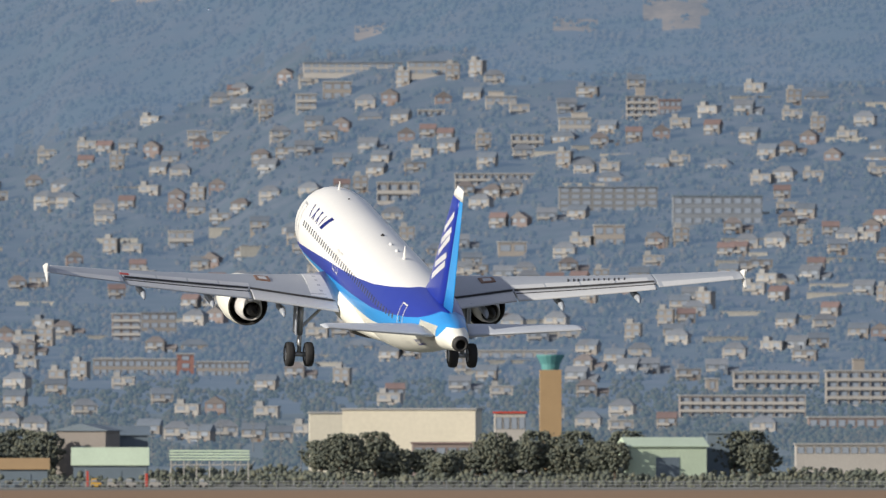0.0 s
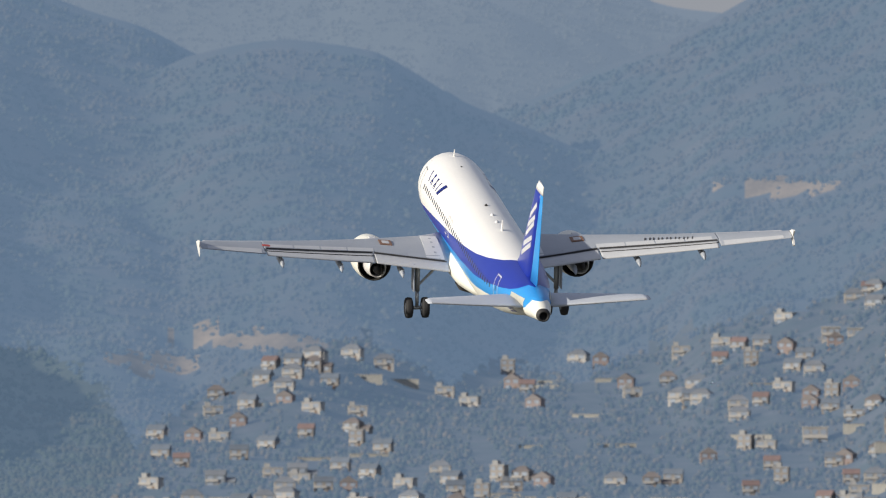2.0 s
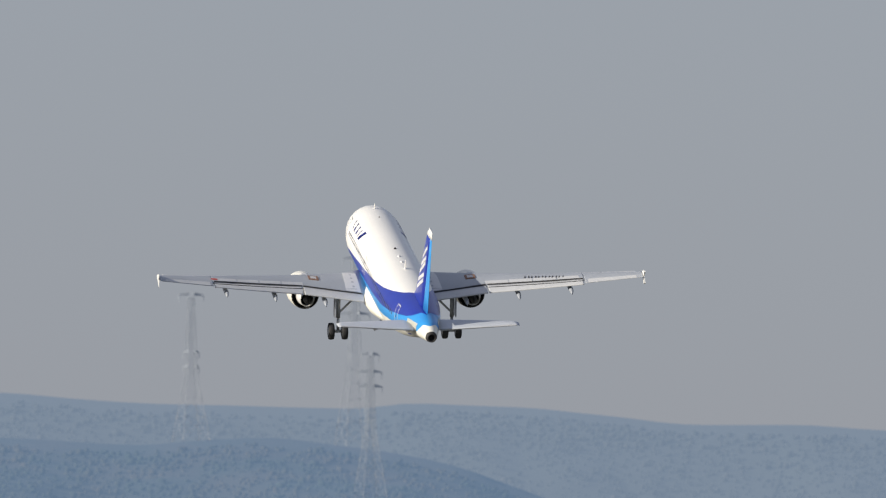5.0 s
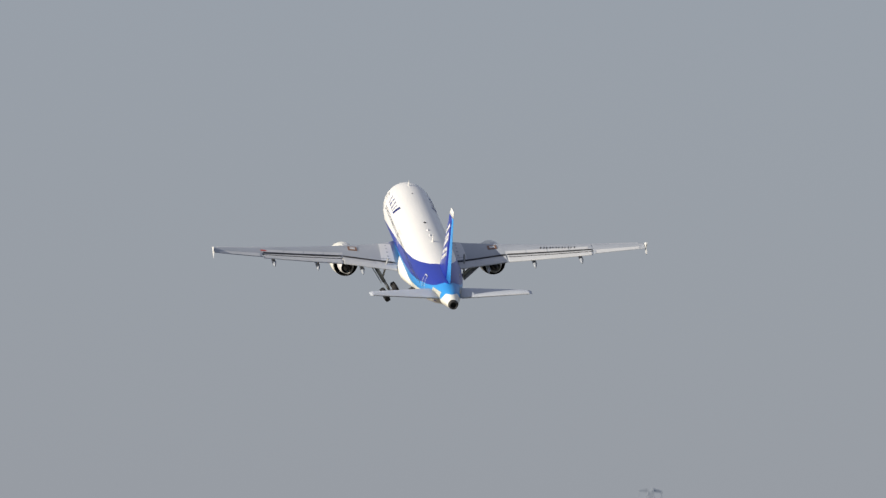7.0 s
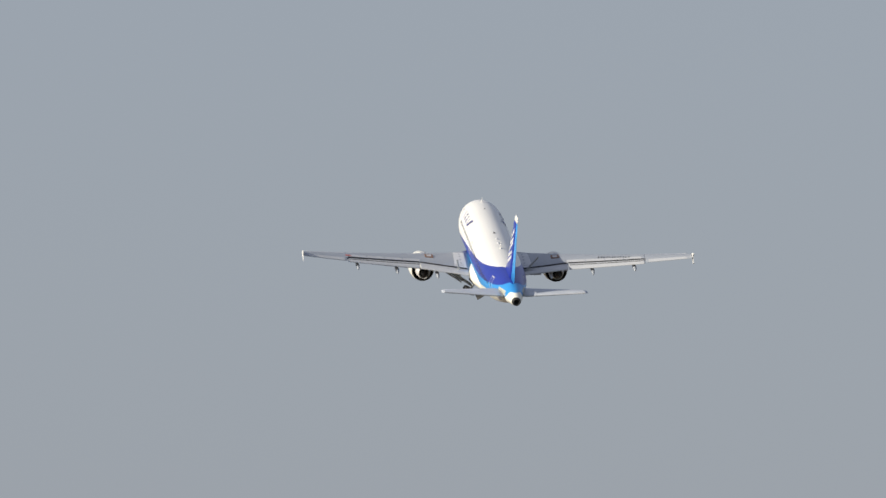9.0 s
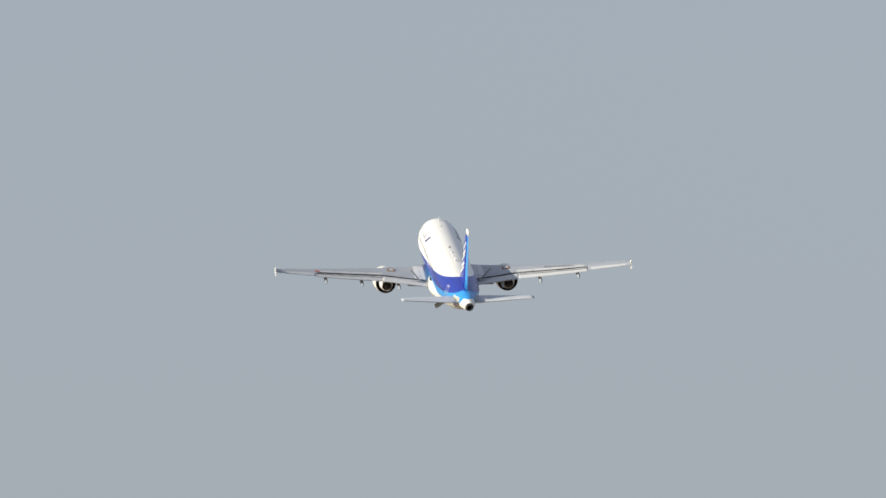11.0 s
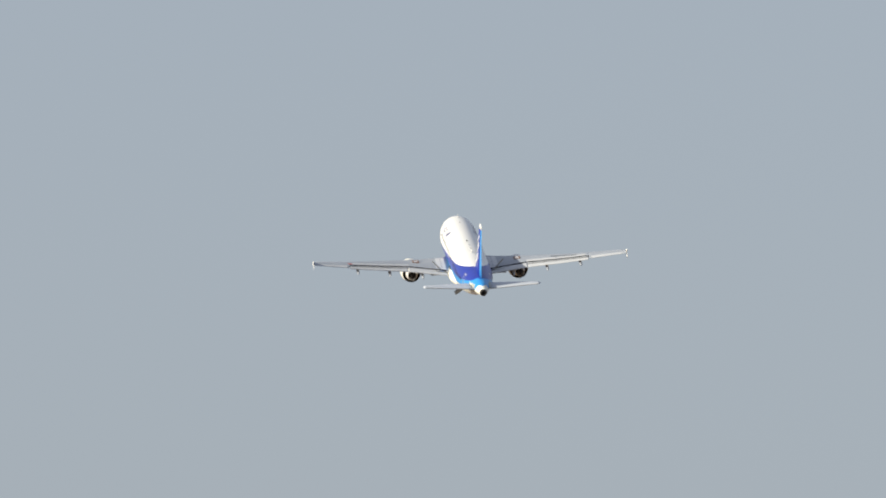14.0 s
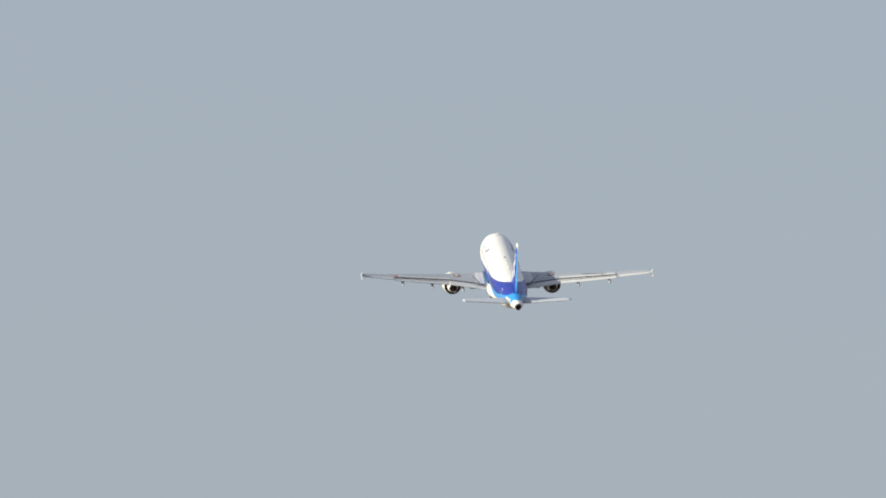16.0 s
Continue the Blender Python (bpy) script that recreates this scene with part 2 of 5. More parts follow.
def build_land():
    turns = [math.tan(math.radians(-6.6 + 12.6 * k / 620)) * LENS for k in range(621)]
    angles = [math.atan(u / LENS) for u in turns]
    angles += [math.radians(6.0 + (353.4 - 6.0) * k / 72) for k in range(1, 72)]
    radii = [8, 200, 800, 1600, 2200, 2500, 2600] + [2620 + 20 * k for k in range(117)] + [5000, 5200]
    verts, faces, index = [], [], []
    for a in angles:
        folded = a if a < math.pi else a - 2 * math.pi
        u = LENS * math.tan(folded) if abs(folded) < 1.2 else 40000
        for r in radii:
            z = EYE_Z + r * rise(u, r) / LENS if r > 2600 else 0.0
            verts.append((r * math.sin(a), r * math.cos(a), z))
    n, na = len(radii), len(angles)
    for i in range(na):
        j = (i + 1) % na
        for k in range(n - 1):
            faces.append((i * n + k, i * n + k + 1, j * n + k + 1, j * n + k))
            v = verts[i * n + k]
            ui, ei = LENS * v[0] / max(v[1], 1), (v[2] - EYE_Z) * LENS / radii[k]
            # far ridge and knoll get floor copies with more or less emitted haze
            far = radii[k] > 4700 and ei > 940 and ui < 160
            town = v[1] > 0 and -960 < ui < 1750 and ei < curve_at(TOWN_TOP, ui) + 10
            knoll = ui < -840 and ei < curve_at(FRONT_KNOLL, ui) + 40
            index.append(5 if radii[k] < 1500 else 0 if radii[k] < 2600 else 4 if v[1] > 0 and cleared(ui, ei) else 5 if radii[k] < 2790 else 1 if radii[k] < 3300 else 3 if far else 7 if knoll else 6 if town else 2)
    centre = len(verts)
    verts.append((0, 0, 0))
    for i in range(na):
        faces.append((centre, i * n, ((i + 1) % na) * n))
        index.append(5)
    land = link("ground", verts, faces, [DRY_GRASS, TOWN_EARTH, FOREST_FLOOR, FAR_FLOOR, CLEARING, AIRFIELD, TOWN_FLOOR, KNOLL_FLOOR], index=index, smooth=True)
    tagged(land, "dry airfield grass running into a town and wooded hills", "ground", kind="structure")


build_land()


# ---- the airliner: x to its right, y forward, z up; stations run aft from the nose ----
def st(s):
    return 17.0 - s


FUS = ((0.0, 0.04, -0.52, -0.60), (0.25, 0.48, -0.05, -1.02), (0.6, 0.80, 0.22, -1.30), (1.2, 1.12, 0.62, -1.58), (2.0, 1.42, 1.14, -1.80),
       (2.8, 1.62, 1.58, -1.92), (3.6, 1.77, 1.84, -2.00), (4.6, 1.89, 2.00, -2.05), (6.0, 1.975, 2.07, -2.07), (9, 1.975, 2.07, -2.07), (12, 1.975, 2.07, -2.07),
       (14, 1.975, 2.07, -2.07), (16, 1.975, 2.07, -2.07), (18, 1.975, 2.07, -2.07), (20, 1.975, 2.07, -2.07), (22, 1.975, 2.07, -2.05), (24, 1.97, 2.07, -1.98), (26, 1.92, 2.07, -1.72),
       (28, 1.78, 2.06, -1.36), (29.5, 1.62, 2.05, -1.04), (31, 1.42, 2.02, -0.68), (32.5, 1.19, 1.97, -0.30), (34, 0.96, 1.87, 0.00), (35, 0.82, 1.77, 0.20),
       (36, 0.66, 1.62, 0.38), (36.8, 0.50, 1.46, 0.50), (37.3, 0.40, 1.34, 0.58))
LINE_1 = (0, -0.95, 5, -0.62, 9, -0.25, 13, 0.12, 17, 0.42, 21, 0.78, 24, 1.12, 26.5, 1.5, 28.5, 1.86, 29.8, 2.2, 40, 3)
LINE_2 = (0, -1.0, 8, -0.85, 14, -0.5, 20, -0.16, 25, 0.2, 28, 0.52, 31, 0.95, 32.6, 1.25, 33.6, 1.55, 34.4, 2.1, 40, 3)
LINE_3 = (0, -1.0, 8, -1.05, 14, -0.95, 20, -0.72, 25, -0.44, 28, -0.12, 31, 0.25, 33, 0.50, 34.5, 0.66, 35.7, 1.0, 36.2, 1.8, 40, 3)


def section(s):
    rows = FUS
    for a, b in zip(rows, rows[1:]):
        if a[0] <= s <= b[0]:
            t = (s - a[0]) / (b[0] - a[0])
            return [a[i] + (b[i] - a[i]) * t for i in (1, 2, 3)]
    return list(rows[-1][1:])


def skin(s, z, side):
    """A point of the hull at station s and height z."""
    hw, top, bot = section(s)
    c, h = (top + bot) / 2, (top - bot) / 2
    q = max(-1, min(1, (z - c) / h))
    return Vector((side * hw * math.sqrt(max(0, 1 - q * q)), st(s), z))


def skin_frame(s, z, side):
    p = skin(s, z, side)
    along = (skin(s + 0.05, z, side) - skin(s - 0.05, z, side)).normalized()
    up = (skin(s, z + 0.03, side) - skin(s, z - 0.03, side)).normalized()
    out = along.cross(up).normalized()
    if out.x * side < 0:
        out = -out
    return p, along, up, out


def fuselage(air):
    stations = sorted({r[0] for r in FUS} | {k * 0.5 for k in range(1, 75)})
    stations = [s for s in stations if s <= 37.3]
    parts = (8, 6, 4, 8)
    verts, faces, index = [], [], []
    n = sum(parts) + 1
    for s in stations:
        hw, top, bot = section(s)
        c, h = (top + bot) / 2, (top - bot) / 2
        cuts = [math.pi / 2]
        for line in (LINE_1, LINE_2, LINE_3):
            q = max(-1, min(1, (curve_at(line, s) - c) / h))
            cuts.append(min(cuts[-1], math.asin(q)))
        cuts.append(-math.pi / 2)
        for side in (-1, 1):
            for k, m in enumerate(parts):
                for i in range(m):
                    a = cuts[k] + (cuts[k + 1] - cuts[k]) * i / m
                    verts.append((side * hw * math.cos(a), st(s), c + h * math.sin(a)))
            verts.append((0, st(s), bot))
    bands = [k for k, m in enumerate(parts) for _ in range(m)]
    for i in range(len(stations) - 1):
        for sd in (0, 1):
            a, b = (2 * i + sd) * n, (2 * i + 2 + sd) * n
            for k in range(n - 1):
                q = (a + k, a + k + 1, b + k + 1, b + k)
                faces.append(q if sd == 0 else q[::-1])
                index.append(bands[k])
    bm = bmesh.new()
    vs = [bm.verts.new(v) for v in verts]
    for f, i in zip(faces, index):
        bm.faces.new([vs[k] for k in f]).material_index = i
    bmesh.ops.remove_doubles(bm, verts=bm.verts, dist=0.0015)
    bmesh.ops.dissolve_degenerate(bm, edges=bm.edges, dist=0.001)
    part("fuselage", bm, [WHITE, DARK_BLUE, LIGHT_BLUE, CREAM], air, "white hull with dark and light blue swoosh", True)
    # wing-to-body fairing
    bm = bmesh.new()
    add_tube(bm, [((0, st(s), z), (w, 0, 0), (0, 0, h)) for s, w, h, z in ((10.6, 0.5, 0.3, -1.75), (11.6, 1.6, 0.75, -1.6), (13, 2.05, 0.95, -1.45), (15, 2.2, 1.05, -1.4), (17.5, 2.2, 1.08, -1.4), (19.5, 2.1, 1.0, -1.4), (21.2, 1.7, 0.8, -1.45), (22.8, 0.9, 0.4, -1.65))], 28)
    part("belly_fairing", bm, CREAM, air, "cream wing root fairing", True)
    # tail cone end with the auxiliary exhaust
    bm = bmesh.new()
    z = 0.96
    add_tube(bm, [((0, st(37.26), z), (0.405, 0, 0), (0, 0, 0.385)), ((0, st(37.62), z), (0.31, 0, 0), (0, 0, 0.31)), ((0, st(37.62), z), (0.23, 0, 0), (0, 0, 0.23)), ((0, st(37.2), z), (0.2, 0, 0), (0, 0, 0.2))], 20, (False, True))
    part("tail_exhaust", bm, [SOOT], air, "dark round auxiliary exhaust", True)


def wing_z(x):
    d = max(0, abs(x) - 2)
    return -1.12 + 0.118 * d + 0.0018 * d * d


def lead(x):
    return 11.75 + (abs(x) - 1.9) * 0.545 if abs(x) > 3 else 11.75 + 1.1 * 0.545 - (3 - abs(x)) * 0.9


def trail(x):
    return 18.35 if abs(x) < 6.4 else 18.35 + (abs(x) - 6.4) * 0.278


def foil(x, le, te, z, thick, twist, side, top_n=9):
    """A loop of wing section from the trailing edge over the top and back below."""
    c = te - le
    pts = []
    for k in range(top_n + 1):
        q = 1 - k / top_n
        q = q * q if k > top_n / 2 else q
        y = 5 * thick * (0.2969 * math.sqrt(q) - 0.126 * q - 0.3516 * q * q + 0.2843 * q ** 3 - 0.1036 * q ** 4)
        pts.append((side * x, st(le + q * c), z + c * (y * 1.1) - q * c * twist + 0.02 * c * math.sin(math.pi * q)))
    for k in range(1, top_n):
        q = k / top_n
        q = q * q if k < top_n / 2 else q
        y = 5 * thick * (0.2969 * math.sqrt(q) - 0.126 * q - 0.3516 * q * q + 0.2843 * q ** 3 - 0.1036 * q ** 4)
        pts.append((side * x, st(le + q * c), z - c * (y * 0.8) - q * c * twist + 0.02 * c * math.sin(math.pi * q)))
    return pts


def loft(bm, loops, mi=0, caps=True):
    made = [[bm.verts.new(p) for p in lp] for lp in loops]
    for a, b in zip(made, made[1:]):
        for k in range(len(a)):
            bm.faces.new((a[k], a[(k + 1) % len(a)], b[(k + 1) % len(a)], b[k])).material_index = mi
    if caps:
        bm.faces.new(made[0]).material_index = mi
        bm.faces.new(made[-1]).material_index = mi


TWIST = 0.035


def wing_top(x, s):
    """Height of the wing's upper face at half span x and station s."""
    le, te = lead(x), trail(x)
    c = te - le
    q = max(0, min(1, (s - le) / c))
    thick = 0.145 - 0.04 * min(1, x / 16)
    y = 5 * thick * (0.2969 * math.sqrt(q) - 0.126 * q - 0.3516 * q * q + 0.2843 * q ** 3 - 0.1036 * q ** 4)
    return wing_z(x) + c * y * 1.1 - q * c * TWIST + 0.02 * c * math.sin(math.pi * q)


def patch_on_wing(name, side, corners, material, air, label="", lift=0.012):
    bm = bmesh.new()
    (xa, sa), (xb, sb), (xc, sc), (xd, sd) = corners
    n = max(1, min(10, int(abs(sd - sa) / 0.3)))
    rows = []
    for i in range(n + 1):
        t = i / n
        ends = ((xa + (xd - xa) * t, sa + (sd - sa) * t), (xb + (xc - xb) * t, sb + (sc - sb) * t))
        rows.append([[bm.verts.new((side * x, st(s), wing_top(x, s) + h)) for x, s in ends] for h in (lift, -0.03)])
    for p, q in zip(rows, rows[1:]):
        bm.faces.new((p[0][0], p[0][1], q[0][1], q[0][0]))
        bm.faces.new((p[1][0], q[1][0], q[1][1], p[1][1]))
        bm.faces.new((p[0][0], q[0][0], q[1][0], p[1][0]))
        bm.faces.new((p[0][1], p[1][1], q[1][1], q[0][1]))
    for r in (rows[0], rows[-1]):
        bm.faces.new((r[0][0], r[1][0], r[1][1], r[0][1]))
    return part(name, bm, material, air, label)


def wing(air, side):
    # fixed box of the wing ends at the flap cove
    def box_te(x):
        return trail(x) - (1.05 if x < 6.4 else 1.05 - 0.045 * (x - 6.4)) if x < 12.9 else trail(x)
    bm = bmesh.new()
    xs = [1.6, 2.5, 3.4, 4.6, 5.6, 6.4, 7.6, 9, 10.5, 12, 12.82, 12.88]
    loft(bm, [foil(x, lead(x), trail(x), wing_z(x), 0.145 - 0.04 * x / 16, TWIST, side) for x in xs])
    # cut the box short of the flaps
    for v in bm.verts:
        x = abs(v.co.x)
        lim = st(box_te(min(x, 12.85)))
        if v.co.y < lim and x > 1.9:
            v.co.z = wing_top(x, 17.0 - lim) - (0.05 if v.co.z > wing_top(x, 17 - v.co.y) - 0.08 else 0.18)
            v.co.y = lim
    part("wing_box", bm, WING_GREY, air, "grey painted wing", True)
    bm = bmesh.new()
    xs = [12.9, 12.96, 14, 15.2, 16.2, 16.69, 16.75]
    loft(bm, [foil(x, lead(x), trail(x), wing_z(x), 0.105, TWIST, side) for x in xs])
    part("wing_outer_panel", bm, WING_GREY, air, "", True)
    # flaps hanging a little below and behind
    for name, x0, x1, chord in (("inboard_flap", 2.2, 6.35, 1.30), ("outboard_flap", 6.45, 12.8, 1.05)):
        bm = bmesh.new()
        loops = []
        for q in (0, 0.015, 0.2, 0.4, 0.6, 0.8, 0.985, 1):
            x = x0 + (x1 - x0) * q
            c = chord if x < 6.4 else 1.30 - 0.07 * (x - 6.4)
            le = box_te(x) - 0.08
            loops.append(foil(x, le, le + c, wing_top(x, box_te(x)) - 0.12, 0.14, 0.15, side, 6))
        loft(bm, loops)
        part(name, bm, FLAP_GREY, air, "lighter grey take-off flap", True)
        # dark slabs painted as the shadow in the slot above each flap
        bm = bmesh.new()
        for k in range(5):
            xa, xb = x0 + (x1 - x0) * k / 5, x0 + (x1 - x0) * (k + 1) / 5
            q = [(side * xa, st(box_te(xa) - 0.02), wing_top(xa, box_te(xa)) - 0.10), (side * xb, st(box_te(xb) - 0.02), wing_top(xb, box_te(xb)) - 0.10),
                 (side * xb, st(box_te(xb) + 0.12), wing_top(xb, box_te(xb)) - 0.135), (side * xa, st(box_te(xa) + 0.12), wing_top(xa, box_te(xa)) - 0.135)]
            hi = [bm.verts.new(p) for p in q]
            lo = [bm.verts.new((p[0], p[1], p[2] - 0.05)) for p in q]
            bm.faces.new(hi); bm.faces.new(lo[::-1])
            for a in range(4):
                b = (a + 1) % 4
                bm.faces.new((hi[a], lo[a], lo[b], hi[b]))
        part("flap_slot", bm, GAP_AND_LETTER, air, "dark strip for the shaded slot ahead of the flap")
        # dark strips for the gaps' shade, along the shroud and, outboard, between the two flap halves
        for share in (0.0, 0.42)[:1 if x1 < 7 else 2]:
            bm = bmesh.new()
            ends = []
            for k in range(7):
                x = x0 + (x1 - x0) * k / 6
                c = (1.30 if x < 6.4 else 1.30 - 0.07 * (x - 6.4)) * share
                base = wing_top(x, box_te(x)) + 0.012 if not share else wing_top(x, box_te(x)) - 0.12 + 0.10 * c / share - 0.15 * c + 0.02
                y = st(box_te(x) + 0.015 + (c - 0.08 if share else 0))
                ends.append([bm.verts.new((side * x, y + dy, base + dz)) for dy, dz in ((0, 0), (0, -0.045), (0.03, -0.045), (0.03, 0))])
            for a, b in zip(ends, ends[1:]):
                for j in range(4):
                    bm.faces.new((a[j], a[(j + 1) % 4], b[(j + 1) % 4], b[j]))
            bm.faces.new(ends[0]); bm.faces.new(ends[-1][::-1])
            part("flap_seal", bm, GAP_AND_LETTER, air, "black strip for the shaded gap along the flap")
    # dark patches laid on the wing as the shroud gap's shade
    for a, b in ((2.3, 6.35), (6.45, 9.6), (9.6, 12.8)):
        patch_on_wing("shroud_gap", side, [(a, box_te(a) - 0.08), (b, box_te(b) - 0.08), (b, box_te(b) - 0.035), (a, box_te(a) - 0.035)], GAP_AND_LETTER, air, "dark strip for the shaded gap along the flap shroud", 0.018)
    # slats, drooped ahead of the leading edge
    for x0, x1 in ((3.2, 5.1), (6.5, 9.1), (9.15, 11.7), (11.75, 14.2), (14.25, 16.4)):
        bm = bmesh.new()
        loft(bm, [foil(x, lead(x) - 0.28, lead(x) + 0.42, wing_z(x) - 0.05, 0.20, -0.12, side, 5) for x in (x0, x0 + 0.05, (x0 + x1) / 2, x1 - 0.05, x1)])
        part("slat", bm, FLAP_GREY, air, "", True)
    # spoiler panels and aileron lines
    edges = [2.5, 4.4, 6.3, 7.9, 9.5, 11.1, 12.6]
    for a, b in zip(edges, edges[1:]):
        patch_on_wing("spoiler", side, [(a + 0.04, box_te(a) - 0.62), (b - 0.04, box_te(b) - 0.62), (b - 0.04, box_te(b) - 0.17), (a + 0.04, box_te(a) - 0.17)], FLAP_GREY if a > 6 else WING_GREY, air)
    patch_on_wing("aileron", side, [(13.1, trail(13.1) - 0.62), (16.3, trail(16.3) - 0.45), (16.3, trail(16.3) - 0.08), (13.1, trail(13.1) - 0.08)], FLAP_GREY, air)
    # bright panel at the root, with small dark marks, and an oval hatch
    patch_on_wing("root_panel", side, [(2.3, 13.6), (3.2, 13.4), (3.35, 17.1), (2.3, 17.1)], PANEL_GREY, air, "pale walkway panel at the wing root")
    for k in range(4):
        patch_on_wing("walkway_mark", side, [(2.66, 14.0 + k * 0.75), (2.80, 13.98 + k * 0.75), (2.81, 14.17 + k * 0.75), (2.67, 14.19 + k * 0.75)], WING_GREY, air, lift=0.02)
    patch_on_wing("wing_hatch", side, [(5.1, 15.0), (5.8, 15.0), (5.8, 15.9), (5.1, 15.9)], mat("hatch_brown", (0.20, 0.11, 0.07), 0.6), air, "dull red hatch outline", 0.016)
    patch_on_wing("wing_hatch", side, [(5.25, 15.2), (5.65, 15.2), (5.65, 15.7), (5.25, 15.7)], FLAP_GREY, air, "", 0.022)
    if side < 0:
        patch_on_wing("red_mark", side, [(12.5, 18.75), (12.95, 18.85), (12.95, 19.12), (12.5, 19.02)], RED, air, "small red mark", 0.016)
    else:
        # painted registration, kept as plain bars
        for k in range(12):
            x = 8.95 + k * 0.225 + 0.03 * (k % 2)
            s = 17.0 + 0.103 * k
            patch_on_wing("letter_bar", side, [(x + 0.09, s + 0.05), (x + 0.165, s + 0.06), (x + 0.10, s + 0.40), (x + 0.02, s + 0.39)], GAP_AND_LETTER, air, "dark registration bar", 0.016)
    # flap track fairings
    for x, length, drop in ((4.9, 1.9, 0.46), (8.45, 2.4, 0.46), (11.95, 2.2, 0.42)):
        bm = bmesh.new()
        te = trail(x)
        zz = wing_top(x, te) - 0.15
        add_tube(bm, [((side * x, st(te + dy), zz - dz), (w, 0, 0), (0, 0.10 * w, h)) for dy, dz, w, h in ((-length, 0.25, 0.05, 0.05), (-length * 0.6, 0.28, 0.14, 0.15), (-0.3, 0.26, 0.16, 0.17), (0.16, drop * 0.72, 0.12, 0.15), (0.36, drop, 0.04, 0.05))], 12)
        part("flap_fairing", bm, WING_GREY, air, "pointed flap track fairing", True)
    # fence at the tip
    bm = bmesh.new()
    x, zt = side * 16.8, wing_z(16.8)
    prof = ((19.9, 0.02), (20.7, 0.30), (21.2, 0.40), (21.27, 0.34), (21.12, 0.0), (21.36, -0.44), (21.26, -0.52), (20.7, -0.32))
    a = [bm.verts.new((x - 0.03, st(s), zt + z)) for s, z in prof]
    b = [bm.verts.new((x + 0.03 + side * abs(z) * 0.1, st(s), zt + z)) for s, z in prof]
    bm.faces.new(a); bm.faces.new(b[::-1])
    for k in range(len(a)):
        j = (k + 1) % len(a)
        bm.faces.new((a[k], b[k], b[j], a[j]))
    part("wingtip_fence", bm, WHITE, air, "white arrow-shaped wingtip fence")


def engine(air, side):
    x, z = side * 5.78, -2.03
    bm = bmesh.new()
    prof = ((10.75, 0.84), (10.62, 0.92), (10.75, 1.0), (11.3, 1.09), (12.3, 1.13), (13.0, 1.09), (13.55, 1.0), (13.85, 0.94), (13.82, 0.90), (13.2, 0.91))
    add_tube(bm, [((x, st(s), z), (r, 0, 0), (0, 0, r)) for s, r in prof], 36, (False, False))
    nac = part("nacelle", bm, CREAM, air, "cream engine cowling with dark rim", True)
    bm = bmesh.new()
    add_tube(bm, [((x, st(s), z), (r, 0, 0), (0, 0, r)) for s, r in ((13.80, 0.955), (13.88, 0.94), (13.87, 0.885), (12.9, 0.86))], 36, (False, False))
    part("nozzle_rim", bm, SOOT, nac, "", True)
    bm = bmesh.new()
    add_tube(bm, [((x, st(11.6), z), (0.86, 0, 0), (0, 0, 0.86)), ((x, st(11.65), z), (0.86, 0, 0), (0, 0, 0.86))], 30)
    part("fan_disc", bm, SOOT, nac)
    bm = bmesh.new()
    add_tube(bm, [((x, st(s), z), (r, 0, 0), (0, 0, r)) for s, r in ((12.6, 0.60), (13.5, 0.66), (14.2, 0.62), (15.0, 0.48), (15.02, 0.43), (14.3, 0.44))], 30, (True, False))
    part("core_cowl", bm, HOT_METAL, nac, "bare metal core cowl", True)
    bm = bmesh.new()
    add_tube(bm, [((x, st(s), z), (r, 0, 0), (0, 0, r)) for s, r in ((12.75, 0.9), (12.8, 0.9))], 30, (True, True))
    part("bypass_duct", bm, SOOT, nac)
    bm = bmesh.new()
    add_tube(bm, [((x, st(s), z), (r, 0, 0), (0, 0, r)) for s, r in ((14.5, 0.30), (15.2, 0.24), (15.7, 0.06))], 20)
    part("exhaust_plug", bm, SOOT, nac, "dark exhaust cone", True)
    bm = bmesh.new()
    zw = wing_z(5.75)
    rows = []
    for s, w, zt, zb in ((11.6, 0.05, z + 1.04, z + 0.9), (12.6, 0.16, zw - 0.06, z + 0.7), (14.2, 0.22, zw + 0.0, z + 0.35), (15.6, 0.20, zw, z + 0.55), (16.8, 0.06, zw - 0.1, zw - 0.3)):
        rows.append([(x - w, st(s), zb), (x + w, st(s), zb), (x + w, st(s), zt), (x - w, st(s), zt)])
    loft(bm, rows)
    part("engine_pylon", bm, FLAP_GREY, air)
    # rounded hump added for the nacelle's top, seen over the leading edge
    bm = bmesh.new()
    add_tube(bm, [((x, st(s), z + 0.84 + dz), (w, 0, 0), (0, 0, h)) for s, w, h, dz in ((10.72, 0.10, 0.04, -0.02), (10.9, 0.30, 0.12, 0), (11.3, 0.44, 0.20, 0.04), (11.9, 0.48, 0.23, 0.07), (12.6, 0.42, 0.20, 0.08), (13.2, 0.20, 0.10, 0.05))], 20)
    part("cowl_hump", bm, CREAM, nac, "", True)


